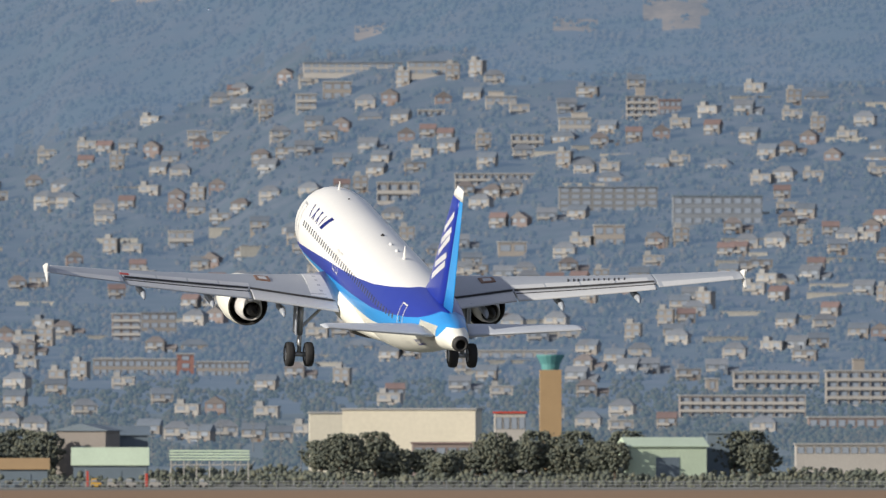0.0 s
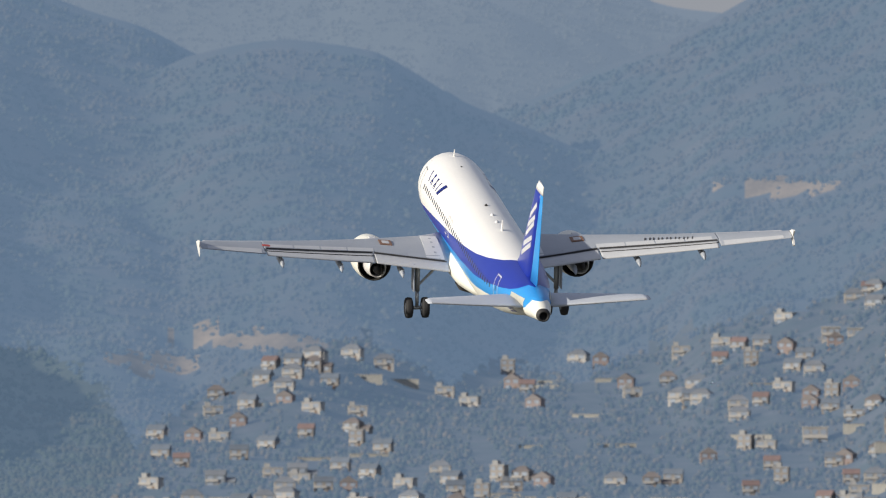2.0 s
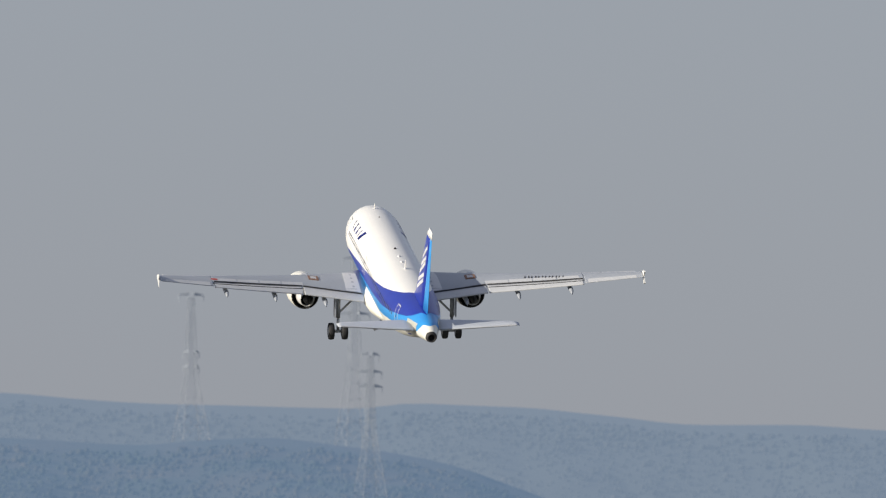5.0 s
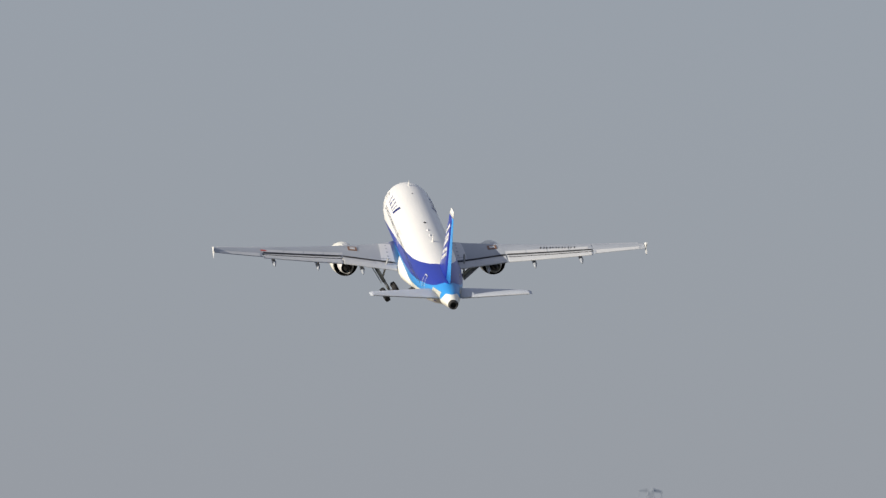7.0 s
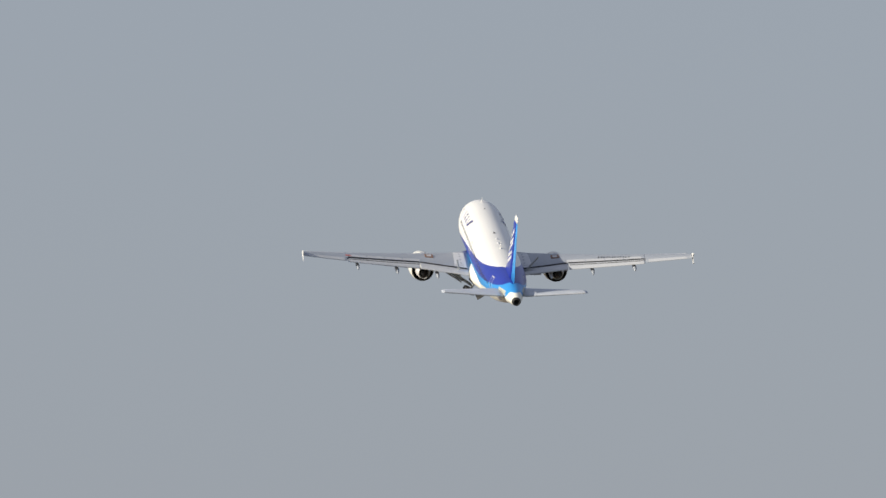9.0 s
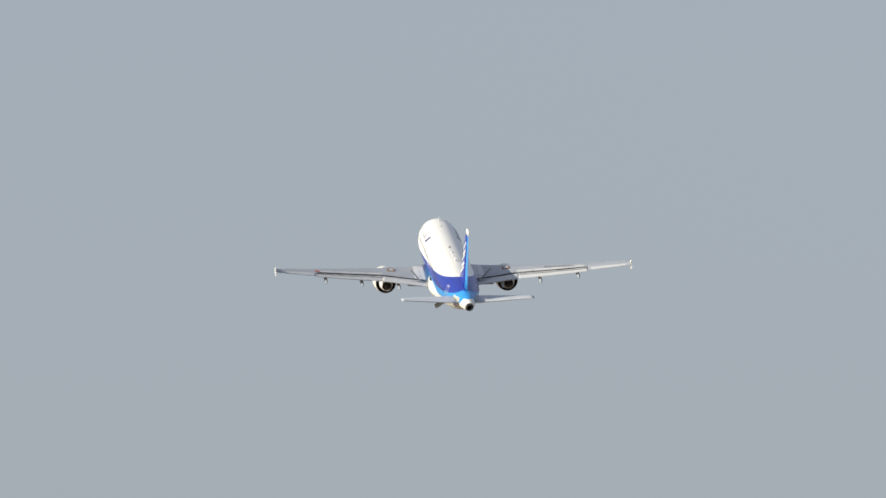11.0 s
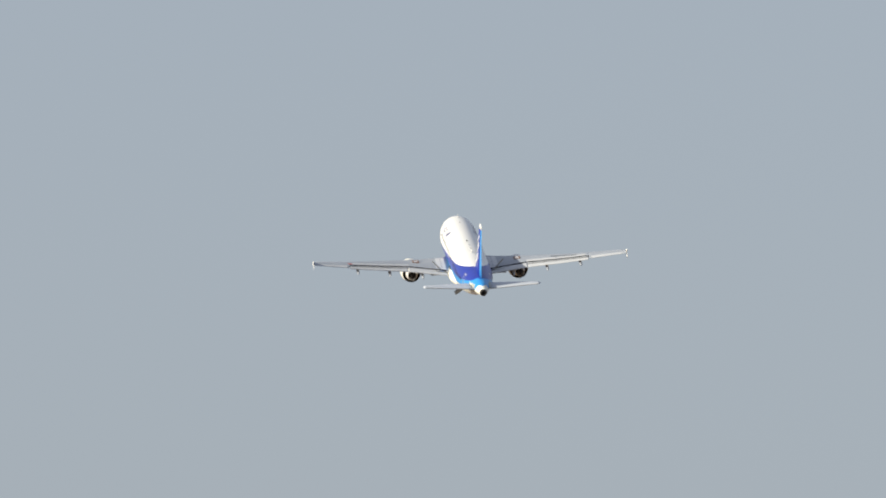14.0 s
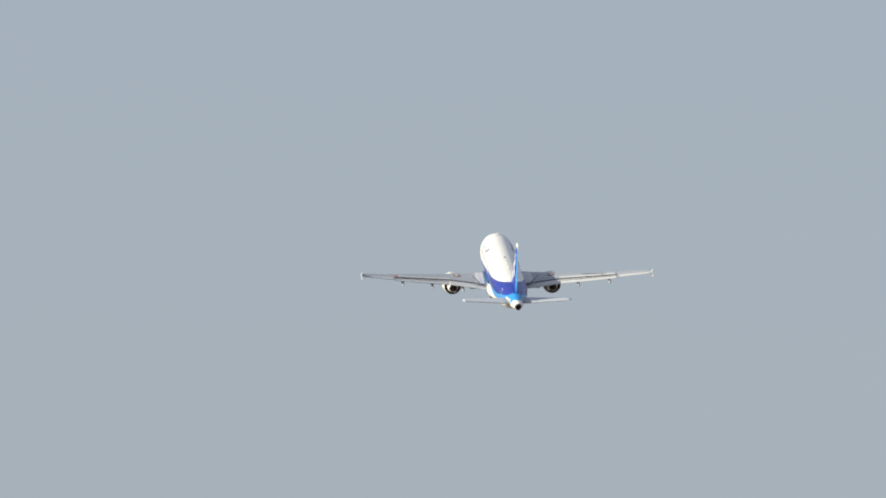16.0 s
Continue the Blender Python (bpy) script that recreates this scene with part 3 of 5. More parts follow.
def tail(air):
    for side in (-1, 1):
        bm = bmesh.new()
        loops = []
        for x in (0.55, 1.5, 3, 4.6, 5.9, 6.22):
            t = (x - 0.55) / 5.67
            le = 31.3 + 3.3 * t + (0.35 if x > 6.1 else 0)
            te = 35.15 + 0.95 * t
            loops.append(foil(x, le, te, 0.80 + 0.105 * (x - 0.55) - 0.055 * (te - le), 0.085, -0.075, side))
        loft(bm, loops)
        plane = part("tailplane", bm, TAIL_GREY, air, "grey tailplane half", True)
        bm = bmesh.new()
        pts = []
        for x, s0, s1 in ((0.9, 34.35, 35.16), (6.0, 35.45, 36.02)):
            zz = 0.80 + 0.105 * (x - 0.55) + 0.02
            pts.append(((side * x, st(s0), zz + 0.035), (side * x, st(s1), zz + 0.05)))
        q = [pts[0][0], pts[1][0], pts[1][1], pts[0][1]]
        hi = [bm.verts.new(p) for p in q]
        lo = [bm.verts.new((p[0], p[1], p[2] - 0.07)) for p in q]
        bm.faces.new(hi); bm.faces.new(lo[::-1])
        for a in range(4):
            b = (a + 1) % 4
            bm.faces.new((hi[a], lo[a], lo[b], hi[b]))
        part("elevator", bm, FLAP_GREY, plane, "light grey elevator")
        # pale plate round the tailplane root
        bm = bmesh.new()
        rows = []
        for s in (32.9, 33.7, 34.5, 35.2):
            rows.append([skin(s, z, side) + Vector((side * 0.012, 0, 0)) for z in (0.35 + 0.08 * (s - 32), 0.62 + 0.08 * (s - 32), 0.95 + 0.07 * (s - 32), 1.15 + 0.07 * (s - 32))])
        vs = [[bm.verts.new(p) for p in r] for r in rows]
        for a, b in zip(vs, vs[1:]):
            for k in range(3):
                bm.faces.new((a[k], a[k + 1], b[k + 1], b[k]))
        bmesh.ops.solidify(bm, geom=bm.faces[:], thickness=0.01)
        part("root_plate", bm, CREAM, air, "cream plate at the tailplane root")

    def fin_le(z):
        return 28.0 + (z - 1.7) * 1.9 if z < 2.4 else 29.33 + (z - 2.4) * 0.955

    def fin_te(z):
        return 35.15 + (z - 1.7) * 0.222
    zs = [1.5, 1.8, 2.1, 2.4, 3, 4, 5, 6, 6.8, 7.45]

    def fin_loop(z, f0, f1, over=0.0):
        le, te = fin_le(z) + (0.25 if z > 7.8 else 0), fin_te(z)
        c = te - le
        out = []
        for sgn in (1, -1):
            ks = range(0, 9) if sgn > 0 else range(7, 0, -1)
            for k in ks:
                q = f0 + (f1 - f0) * k / 8
                y = 5 * 0.072 * (0.2969 * math.sqrt(q) - 0.126 * q - 0.3516 * q * q + 0.2843 * q ** 3 - 0.1036 * q ** 4) * min(c, 6.2)
                out.append((sgn * (y + over), st(le + q * c), z))
        return out
    bm = bmesh.new()
    loft(bm, [fin_loop(z, 0, 0.70) for z in zs if z <= 7.5])
    fin = part("fin", bm, DARK_BLUE, air, "dark blue tail fin", True)
    bm = bmesh.new()
    loft(bm, [fin_loop(z, 0, 1.0, 0.004) for z in (7.45, 7.7, 7.9, 8.02)])
    part("fin_cap", bm, WHITE, fin, "white fin cap", True)
    bm = bmesh.new()
    loft(bm, [fin_loop(z, 0.705, 0.99) for z in (1.95, 3, 4, 5, 6, 7.43)])
    part("rudder", bm, LIGHT_BLUE, fin, "light blue rudder", True)
    # the airline's mark on the fin, kept as plain white slanted bars
    def fin_x(s, z):
        le, te = fin_le(z), fin_te(z)
        q = (s - le) / (te - le)
        c = min(te - le, 6.2)
        return 5 * 0.072 * (0.2969 * math.sqrt(max(q, 0)) - 0.126 * q - 0.3516 * q * q + 0.2843 * q ** 3 - 0.1036 * q ** 4) * c
    # a column of slanted bars, each rising aft
    strokes = []
    for k, rise_by in enumerate((1.15, 0.95, 1.25, 1.0, 1.15)):
        z = 2.85 + 0.66 * k
        strokes.append((fin_le(z) + 0.17 * (fin_te(z) - fin_le(z)), z, fin_le(z + rise_by) + 0.55 * (fin_te(z + rise_by) - fin_le(z + rise_by)), z + rise_by))
    for side in (-1, 1):
        for s0, z0, s1, z1 in strokes:
            bm = bmesh.new()
            m = 8
            w = 0.14
            top, low = [], []
            for k in range(m + 1):
                s, z = s0 + (s1 - s0) * k / m, z0 + (z1 - z0) * k / m
                top.append(bm.verts.new((side * (fin_x(s, z + w) + 0.014), st(s), z + w)))
                low.append(bm.verts.new((side * (fin_x(s, z - w) + 0.014), st(s), z - w)))
            for k in range(m):
                bm.faces.new((top[k], top[k + 1], low[k + 1], low[k]))
            bmesh.ops.solidify(bm, geom=bm.faces[:], thickness=0.008)
            part("fin_mark", bm, MARK_WHITE, fin, "white slanted stroke")


def hull_patch(name, s0, s1, z0, z1, side, material, air, slant=0.0, lift=0.010, label="", n=3):
    bm = bmesh.new()
    grid = []
    for i in range(n + 1):
        z = z0 + (z1 - z0) * i / n
        row = []
        for s in (s0, s1):
            p, along, up, out = skin_frame(s - slant * i / n, z, side)
            row.append(bm.verts.new(p + out * lift))
        grid.append(row)
    for a, b in zip(grid, grid[1:]):
        bm.faces.new((a[0], a[1], b[1], b[0]))
    bmesh.ops.solidify(bm, geom=bm.faces[:], thickness=0.006)
    return part(name, bm, material, air, label)


def hull_details(air):
    for side in (-1, 1):
        for k in range(44):
            s = 6.6 + k * 0.533
            if 29.4 < s:
                continue
            w = hull_patch("cabin_window", s - 0.10, s + 0.10, 0.47, 0.74, side, GLASS_DARK, air, n=1)
        # doors: thin outlines
        for name, sa, sb, za, zb, m in (("rear_door", 29.75, 30.55, -0.42, 1.42, WHITE), ("overwing_exit", 14.9, 15.4, 0.0, 1.02, WHITE), ("overwing_exit", 15.75, 16.25, 0.0, 1.02, WHITE), ("front_door", 4.6, 5.4, -0.55, 1.3, PANEL_GREY)):
            edge = 0.07
            first = hull_patch(name, sa, sa + edge, za, zb, side, m, air, n=6, label="outlined cabin door")
            for a in ((sb - edge, sb, za, zb, 6), (sa, sb, zb - edge, zb, 1), (sa, sb, za, za + edge, 1)):
                hull_patch("door_outline", a[0], a[1], a[2], a[3], side, m, first, n=a[4])
        hull_patch("door_window", 30.08, 30.22, 0.55, 0.80, side, GLASS_DARK, air, n=1)
        # the airline's mark near the nose: plain dark blue slanted strokes
        for s0, s1, sl in ((7, 7.12, 0.5), (7.5, 7.62, -0.1), (7.9, 8.02, 0.5), (8.45, 8.57, -0.1), (8.85, 8.97, 0.5), (9.35, 9.47, -0.1)):
            hull_patch("nose_mark", s0, s1, 1.02, 1.52, side, DARK_BLUE, air, slant=sl, label="dark blue stroke", n=4)
        hull_patch("nose_mark_bar", 9.75, 10.3, 1.02, 1.62, side, DARK_BLUE, air, slant=-0.6, label="dark blue slanted bar", n=4)
        for k in range(5):
            hull_patch("letter_bar", 31.6 + 0.26 * k, 31.78 + 0.26 * k, -0.25 + 0.06 * k, 0.02 + 0.06 * k, side, DARK_BLUE, air, n=1, label="registration bar")
    # aerials and beacons along the back
    for s, h, c in ((5.3, 0.36, 0.30), (22.6, 0.62, 0.42)):
        bm = bmesh.new()
        loft(bm, [[(-0.03, st(s - c * 0.5), 2.0), (0.03, st(s - c * 0.5), 2.0), (0.03, st(s + c * 0.5), 2.0), (-0.03, st(s + c * 0.5), 2.0)],
                  [(-0.015, st(s + c * 0.2), 2.07 + h), (0.015, st(s + c * 0.2), 2.07 + h), (0.015, st(s + c * 0.55), 2.07 + h), (-0.015, st(s + c * 0.55), 2.07 + h)]])
        part("blade_aerial", bm, WHITE, air, "white blade aerial")
    for s, r, m in ((17.0, 0.10, SOOT), (19.2, 0.12, PANEL_GREY), (20.8, 0.12, PANEL_GREY), (8.0, 0.06, SOOT)):
        bm = bmesh.new()
        add_tube(bm, [((0, st(s), 2.05), (r, 0, 0), (0, r * 1.7, 0)), ((0, st(s), 2.05 + r * 0.6), (r * 0.8, 0, 0), (0, r * 1.3, 0)), ((0, st(s), 2.06 + r), (r * 0.3, 0, 0), (0, r * 0.5, 0))], 12)
        part("roof_beacon", bm, m, air, "", True)


DOOR_HINGE = {-1: (-0.45, st(18.5), -2.42), 1: (0.45, st(18.5), -2.42)}
GEAR_PIVOT = {-1: (-3.95, st(17.75), -1.05), 1: (3.95, st(17.75), -1.05)}


def main_gear(air, side):
    """Leg with its wheels, hinged at the wing; built round its hinge."""
    bm = bmesh.new()
    rod(bm, (0, 0, 0.1), (0, -0.05, -1.55), 0.15, 0.14, 14)
    rod(bm, (0, -0.05, -1.5), (0, -0.08, -2.5), 0.095, 0.095, 14)
    rod(bm, (-0.5, -0.08, -2.5), (0.5, -0.08, -2.5), 0.11, 0.11, 12)
    rod(bm, (0, 0.18, -1.5), (0, 0.42, -2.0), 0.05)
    rod(bm, (0, 0.42, -2.0), (0, 0.05, -2.4), 0.05)
    gear = part("main_gear_leg", bm, STEEL, air, "grey steel main landing gear leg", True)
    bm = bmesh.new()
    rod(bm, (0, -0.05, -1.25), (-side * 1.15, 0.1, -0.15), 0.075, 0.075)
    part("side_brace", bm, STEEL, gear)
    bm = bmesh.new()
    rod(bm, (0.07, 0.1, -0.2), (0.09, 0.05, -2.3), 0.03, 0.03, 6)
    part("brake_hose", bm, SOOT, gear)
    bm = box(side * 0.22, side * 0.27, -0.45, 0.4, -1.5, 0.1) if side > 0 else box(-0.27, -0.22, -0.45, 0.4, -1.5, 0.1)
    part("leg_door", bm, WING_GREY, gear, "grey leg door")
    for off in (-0.465, 0.465):
        bm = bmesh.new()
        prof = ((-0.20, 0.30), (-0.21, 0.44), (-0.17, 0.555), (-0.08, 0.585), (0.08, 0.585), (0.17, 0.555), (0.21, 0.44), (0.20, 0.30))
        add_tube(bm, [((off + a, -0.08, -2.5), (0, r, 0), (0, 0, r)) for a, r in prof], 28, (False, False))
        tyre = part("tyre", bm, TYRE, gear, "black rubber tyre", True)
        bm = bmesh.new()
        add_tube(bm, [((off + a, -0.08, -2.5), (0, r, 0), (0, 0, r)) for a, r in ((-0.17, 0.12), (-0.19, 0.31), (0.19, 0.31), (0.17, 0.12))], 20)
        part("wheel_rim", bm, STEEL, gear, "", True)
    gear.location = GEAR_PIVOT[side]
    return gear


def belly_door(air, side):
    """Large door under the belly, hinged near the keel."""
    bm = bmesh.new()
    loops = []
    for k in range(7):
        a = k / 6
        x = side * 1.35 * a
        z = 0.05 * a + 0.24 * a * a
        loops.append([(x, 0.9 - 0.1 * a, z), (x, -0.9 + 0.1 * a, z), (x, -0.9 + 0.1 * a, z - 0.05), (x, 0.9 - 0.1 * a, z - 0.05)])
    loft(bm, loops)
    d = part("belly_gear_door", bm, [SOOT], air, "curved belly door of the landing gear", True)
    d.location = DOOR_HINGE[side]
    return d


airliner = new("airliner")
tagged(airliner, "white and blue twin-engine airliner climbing after take-off", "airliner")
fuselage(airliner)
for sd in (-1, 1):
    wing(airliner, sd)
    engine(airliner, sd)
tail(airliner)
hull_details(airliner)
gears = {sd: main_gear(airliner, sd) for sd in (-1, 1)}
doors = {sd: belly_door(airliner, sd) for sd in (-1, 1)}


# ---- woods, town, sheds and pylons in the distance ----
# these leaves emit painted haze as well; only NEAR_LEAF does not
WOOD_LEAF = mat("hazed_wood_leaf", (0.011, 0.017, 0.009), 0.95, vary=0.2, scale=0.8, per_island=0.12, other=(0.028, 0.022, 0.012), mix_scale=0.05, glow=HAZE_GLOW)
# wood leaf copies: thinner painted haze on the knoll, thicker on the ridge
KNOLL_LEAF = mat("hazed_knoll_leaf", (0.018, 0.026, 0.013), 0.95, vary=0.2, scale=0.8, per_island=0.12, other=(0.034, 0.03, 0.016), mix_scale=0.05, glow=HAZE_GLOW_KNOLL)
FAR_LEAF = mat("hazed_far_leaf", (0.006, 0.009, 0.007), 0.95, vary=0.3, scale=0.8, per_island=0.18, other=(0.012, 0.012, 0.009), glow=HAZE_GLOW_FAR)
TOWN_LEAF = mat("hazed_town_leaf", (0.017, 0.025, 0.013), 0.95, vary=0.3, scale=0.8, per_island=0.18, other=(0.055, 0.04, 0.02), glow=HAZE_GLOW_TOWN)
LOW_LEAF = mat("hazed_low_town_leaf", (0.025, 0.035, 0.018), 0.95, vary=0.3, scale=0.8, per_island=0.18, other=(0.05, 0.04, 0.02), glow=HAZE_GLOW_LOW)
NEAR_LEAF = mat("tree_leaf", (0.10, 0.118, 0.098), 0.85, vary=0.3, scale=0.8, per_island=0.2, other=(0.115, 0.118, 0.085))
BARK = mat("bark", (0.12, 0.09, 0.07), 0.9, vary=0.3, scale=3, bump=0.05)
rng = np.random.default_rng(7)


def ball(level):
    bm = bmesh.new()
    bmesh.ops.create_icosphere(bm, subdivisions=level, radius=1)
    v = np.array([x.co[:] for x in bm.verts])
    f = np.array([[x.index for x in y.verts] for y in bm.faces])
    bm.free()
    return v, f


def clumps(name, material, places, parent=None, level=2, rough=0.28):
    """Many uneven leaf clumps in one mesh; a place is (x, y, z, radius, height)."""
    v, f = ball(level)
    k = len(places)
    p = np.asarray(places, float)
    shape = 1 + rough * rng.standard_normal((k, len(v), 1)).clip(-1.6, 1.6)
    pts = v[None] * shape * np.stack([p[:, 3], p[:, 3], p[:, 4]], 1)[:, None] + p[:, None, :3]
    faces = (f[None] + (np.arange(k) * len(v))[:, None, None]).reshape(-1, 3)
    me = bpy.data.meshes.new(name)
    me.vertices.add(k * len(v))
    me.vertices.foreach_set("co", pts.ravel())
    me.loops.add(faces.size)
    me.loops.foreach_set("vertex_index", faces.ravel().astype(np.int32))
    me.polygons.add(len(faces))
    me.polygons.foreach_set("loop_start", np.arange(len(faces), dtype=np.int32) * 3)
    me.polygons.foreach_set("use_smooth", np.ones(len(faces), dtype=bool))
    me.update(calc_edges=True)
    me.materials.append(material)
    ob = new(name, me)
    if parent:
        ob.parent = parent
    return ob


def woods():
    near, far, knoll, town, low = [], [], [], [], []
    while len(near) + len(far) + len(knoll) < 86000:
        u, d = rng.uniform(-2350, 1850), rng.uniform(3350, 4955)
        e = rise(u, d)
        if e < curve_at(TOWN_TOP, u) + 12 and d < 4450 and u > -960:
            continue
        if rise(u, d + 25) < e - 14 or (cleared(u, e) and rng.random() < 0.8) or e > 1420 or e < 150:
            continue
        p = spot(u, d)
        r = rng.uniform(0.38, 0.72) * (1.7 if rng.random() < 0.06 else 1) * (1.1 if d > 4880 else 0.85 if d > 4700 else 1)
        row = (p.x, p.y, p.z + r * 0.4, r, r * rng.uniform(0.75, 1.15))
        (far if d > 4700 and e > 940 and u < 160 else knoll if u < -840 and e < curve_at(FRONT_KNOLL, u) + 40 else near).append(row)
    while len(town) + len(low) < 32000:
        u, d = rng.uniform(-960, 1750), rng.uniform(2900, 4450)
        e = rise(u, d)
        if e > curve_at(TOWN_TOP, u) + 20 or noise.noise(Vector((u / 60, e / 30, 2))) < -0.3:
            continue
        p = spot(u, d)
        r = rng.uniform(0.32, 0.85) * (0.8 if d < 3480 else 1)
        (low if d < 3480 else town).append((p.x, p.y, p.z + r * 0.5, r, r * rng.uniform(0.8, 1.3)))
    tagged(clumps("hill_woods", WOOD_LEAF, near, level=1), "mixed woods in autumn colours with painted haze on the hillside", "woods", kind="stuff")
    tagged(clumps("knoll_woods", KNOLL_LEAF, knoll, level=1), "green woods with thinner painted haze on the low knoll before the hills", "woods", kind="stuff")
    tagged(clumps("far_ridge_woods", FAR_LEAF, far, level=1), "woods along the farthest ridge, paled by painted haze", "woods", kind="stuff")
    tagged(clumps("lower_town_trees", LOW_LEAF, low, level=1), "dark trees and hedges of the lower town in thin painted haze", "trees", kind="stuff")
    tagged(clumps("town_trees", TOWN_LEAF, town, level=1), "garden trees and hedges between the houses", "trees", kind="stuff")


woods()

# house surfaces
WALLS = [mat("render_" + n, c, 0.85, vary=0.12, scale=0.6, per_object=0.08) for n, c in (("cream", (0.29, 0.265, 0.24)), ("white", (0.385, 0.365, 0.34)), ("beige", (0.225, 0.21, 0.198)), ("pink", (0.26, 0.21, 0.198)), ("grey", (0.20, 0.22, 0.245)))]
ROOFS = [mat("roof_" + n, c, 0.7, vary=0.2, scale=1.2, per_object=0.15) for n, c in (("slate", (0.145, 0.175, 0.215)), ("brown", (0.175, 0.158, 0.155)), ("grey", (0.18, 0.20, 0.23)), ("red", (0.20, 0.145, 0.138)))]
PANE = mat("house_pane", (0.27, 0.31, 0.37), 0.35, vary=0.1)
FRAME = mat("window_frame", (0.36, 0.35, 0.33), 0.6)
CONCRETE = mat("concrete", (0.30, 0.30, 0.30), 0.9, vary=0.2, scale=0.4, bump=0.02)
DOOR = mat("house_door", (0.16, 0.11, 0.08), 0.6)


def window_mesh(name, w, h, parent, x, y, z, turn=0):
    """A framed window, its pane set back; facing -y, or -x when turned."""
    bm = bmesh.new()
    b = 0.06
    fs = add_box(bm, -w / 2 - b, w / 2 + b, -0.08, 0.06, -b, h + b)
    bmesh.ops.inset_region(bm, faces=[fs[2]], thickness=b)
    fs[2].material_index = 1
    for v in fs[2].verts:
        v.co.y += 0.06
    ob = part(name, bm, [FRAME, PANE], parent)
    ob.matrix_basis = pose(x, y, z, 0, 0, turn)
    return ob


def gable(bm, x0, x1, y0, y1, z, h, over=0.14, thick=0.12, along_x=True, hip=0.0):
    """A roof of two or four slopes, with thickness and overhang."""
    x0, x1, y0, y1 = x0 - over, x1 + over, y0 - over, y1 + over
    if along_x:
        my = (y0 + y1) / 2
        ridge = [(x0 + hip, my, z + h), (x1 - hip, my, z + h)]
        eaves = [(x0, y0, z), (x1, y0, z), (x1, y1, z), (x0, y1, z)]
        idx = ((0, 1, 5, 4), (2, 3, 4, 5), (1, 2, 5), (3, 0, 4))
    else:
        mx = (x0 + x1) / 2
        ridge = [(mx, y0 + hip, z + h), (mx, y1 - hip, z + h)]
        eaves = [(x0, y0, z), (x1, y0, z), (x1, y1, z), (x0, y1, z)]
        idx = ((0, 1, 4), (1, 2, 5, 4), (2, 3, 5), (3, 0, 4, 5))
    up = [bm.verts.new(p) for p in eaves + ridge]
    lo = [bm.verts.new((p[0], p[1], p[2] - thick)) for p in eaves]
    for q in idx:
        bm.faces.new([up[i] for i in q])
    for a in range(4):
        b = (a + 1) % 4
        bm.faces.new((lo[a], lo[b], up[b], up[a]))
    bm.faces.new(lo[::-1])


def house(w, dp, floors, roof, wall_m, roof_m, wing_w=0.0, label="", balcony=True):
    """One small hillside house facing -y; its origin at the foot of its front wall."""
    ob = new("house")
    fh = 1.28
    h = floors * fh
    w, dp = w * 0.86, dp * 0.85
    bm = bmesh.new()
    add_box(bm, -w / 2, w / 2, 0, dp, -2.2, h)
    if roof == "gable_front":
        a = [bm.verts.new(p) for p in ((-w / 2, 0, h), (w / 2, 0, h), (0, 0, h + w * 0.30))]
        b = [bm.verts.new(p) for p in ((-w / 2, dp, h), (w / 2, dp, h), (0, dp, h + w * 0.30))]
        bm.faces.new(a); bm.faces.new(b[::-1])
    part("wall", bm, wall_m, ob)
    bm = bmesh.new()
    if roof == "flat":
        add_box(bm, -w / 2 - 0.15, w / 2 + 0.15, -0.15, dp + 0.15, h, h + 0.22)
        add_box(bm, -w / 2 + 0.3, -w / 2 + 1.5, 0.6, dp - 0.5, h + 0.22, h + 1.1)
    elif roof == "gable_front":
        gable(bm, -w / 2, w / 2, 0, dp, h + 0.02, w * 0.30 + 0.14, along_x=False)
    else:
        gable(bm, -w / 2, w / 2, 0, dp, h, dp * 0.36, hip=(dp * 0.45 if roof == "hip" else 0))
    part("roof", bm, roof_m, ob)
    n = max(2, int(w / 1.7))
    for fl in range(floors):
        for k in range(n):
            x = -w / 2 + w * (k + 0.5) / n
            if fl == 0 and k == n - 1:
                d = box(x - 0.28, x + 0.28, -0.06, 0.05, 0, 0.85)
                part("front_door", d, DOOR, ob)
                continue
            window_mesh("window", w / n * 0.55, fh * 0.5, ob, x, -0.01, fl * fh + fh * 0.28)
        window_mesh("window", dp * 0.24, fh * 0.45, ob, -w / 2 - 0.01, dp * 0.45, fl * fh + fh * 0.3, -90)
    if balcony and floors > 1:
        bm = bmesh.new()
        x1 = w * 0.15
        add_box(bm, -w / 2, x1, -0.4, -0.02, fh - 0.12, fh)
        add_box(bm, -w / 2, x1, -0.4, -0.34, fh, fh + 0.34)
        add_box(bm, -w / 2, -w / 2 + 0.07, -0.34, -0.02, fh, fh + 0.34)
        add_box(bm, x1 - 0.07, x1, -0.34, -0.02, fh, fh + 0.34)
        part("balcony", bm, WALLS[1], ob)
    if wing_w:
        bm = bmesh.new()
        add_box(bm, w / 2, w / 2 + wing_w, 0.5, dp - 0.2, -2.2, fh)
        low = part("side_wing", bm, wall_m, ob)
        bm = bmesh.new()
        gable(bm, w / 2, w / 2 + wing_w, 0.5, dp - 0.2, fh, 0.8, over=0.2)
        part("wing_roof", bm, roof_m, low)
        window_mesh("window", wing_w * 0.4, fh * 0.45, low, w / 2 + wing_w / 2, 0.49, fh * 0.3)
    return tagged(ob, label, "house")


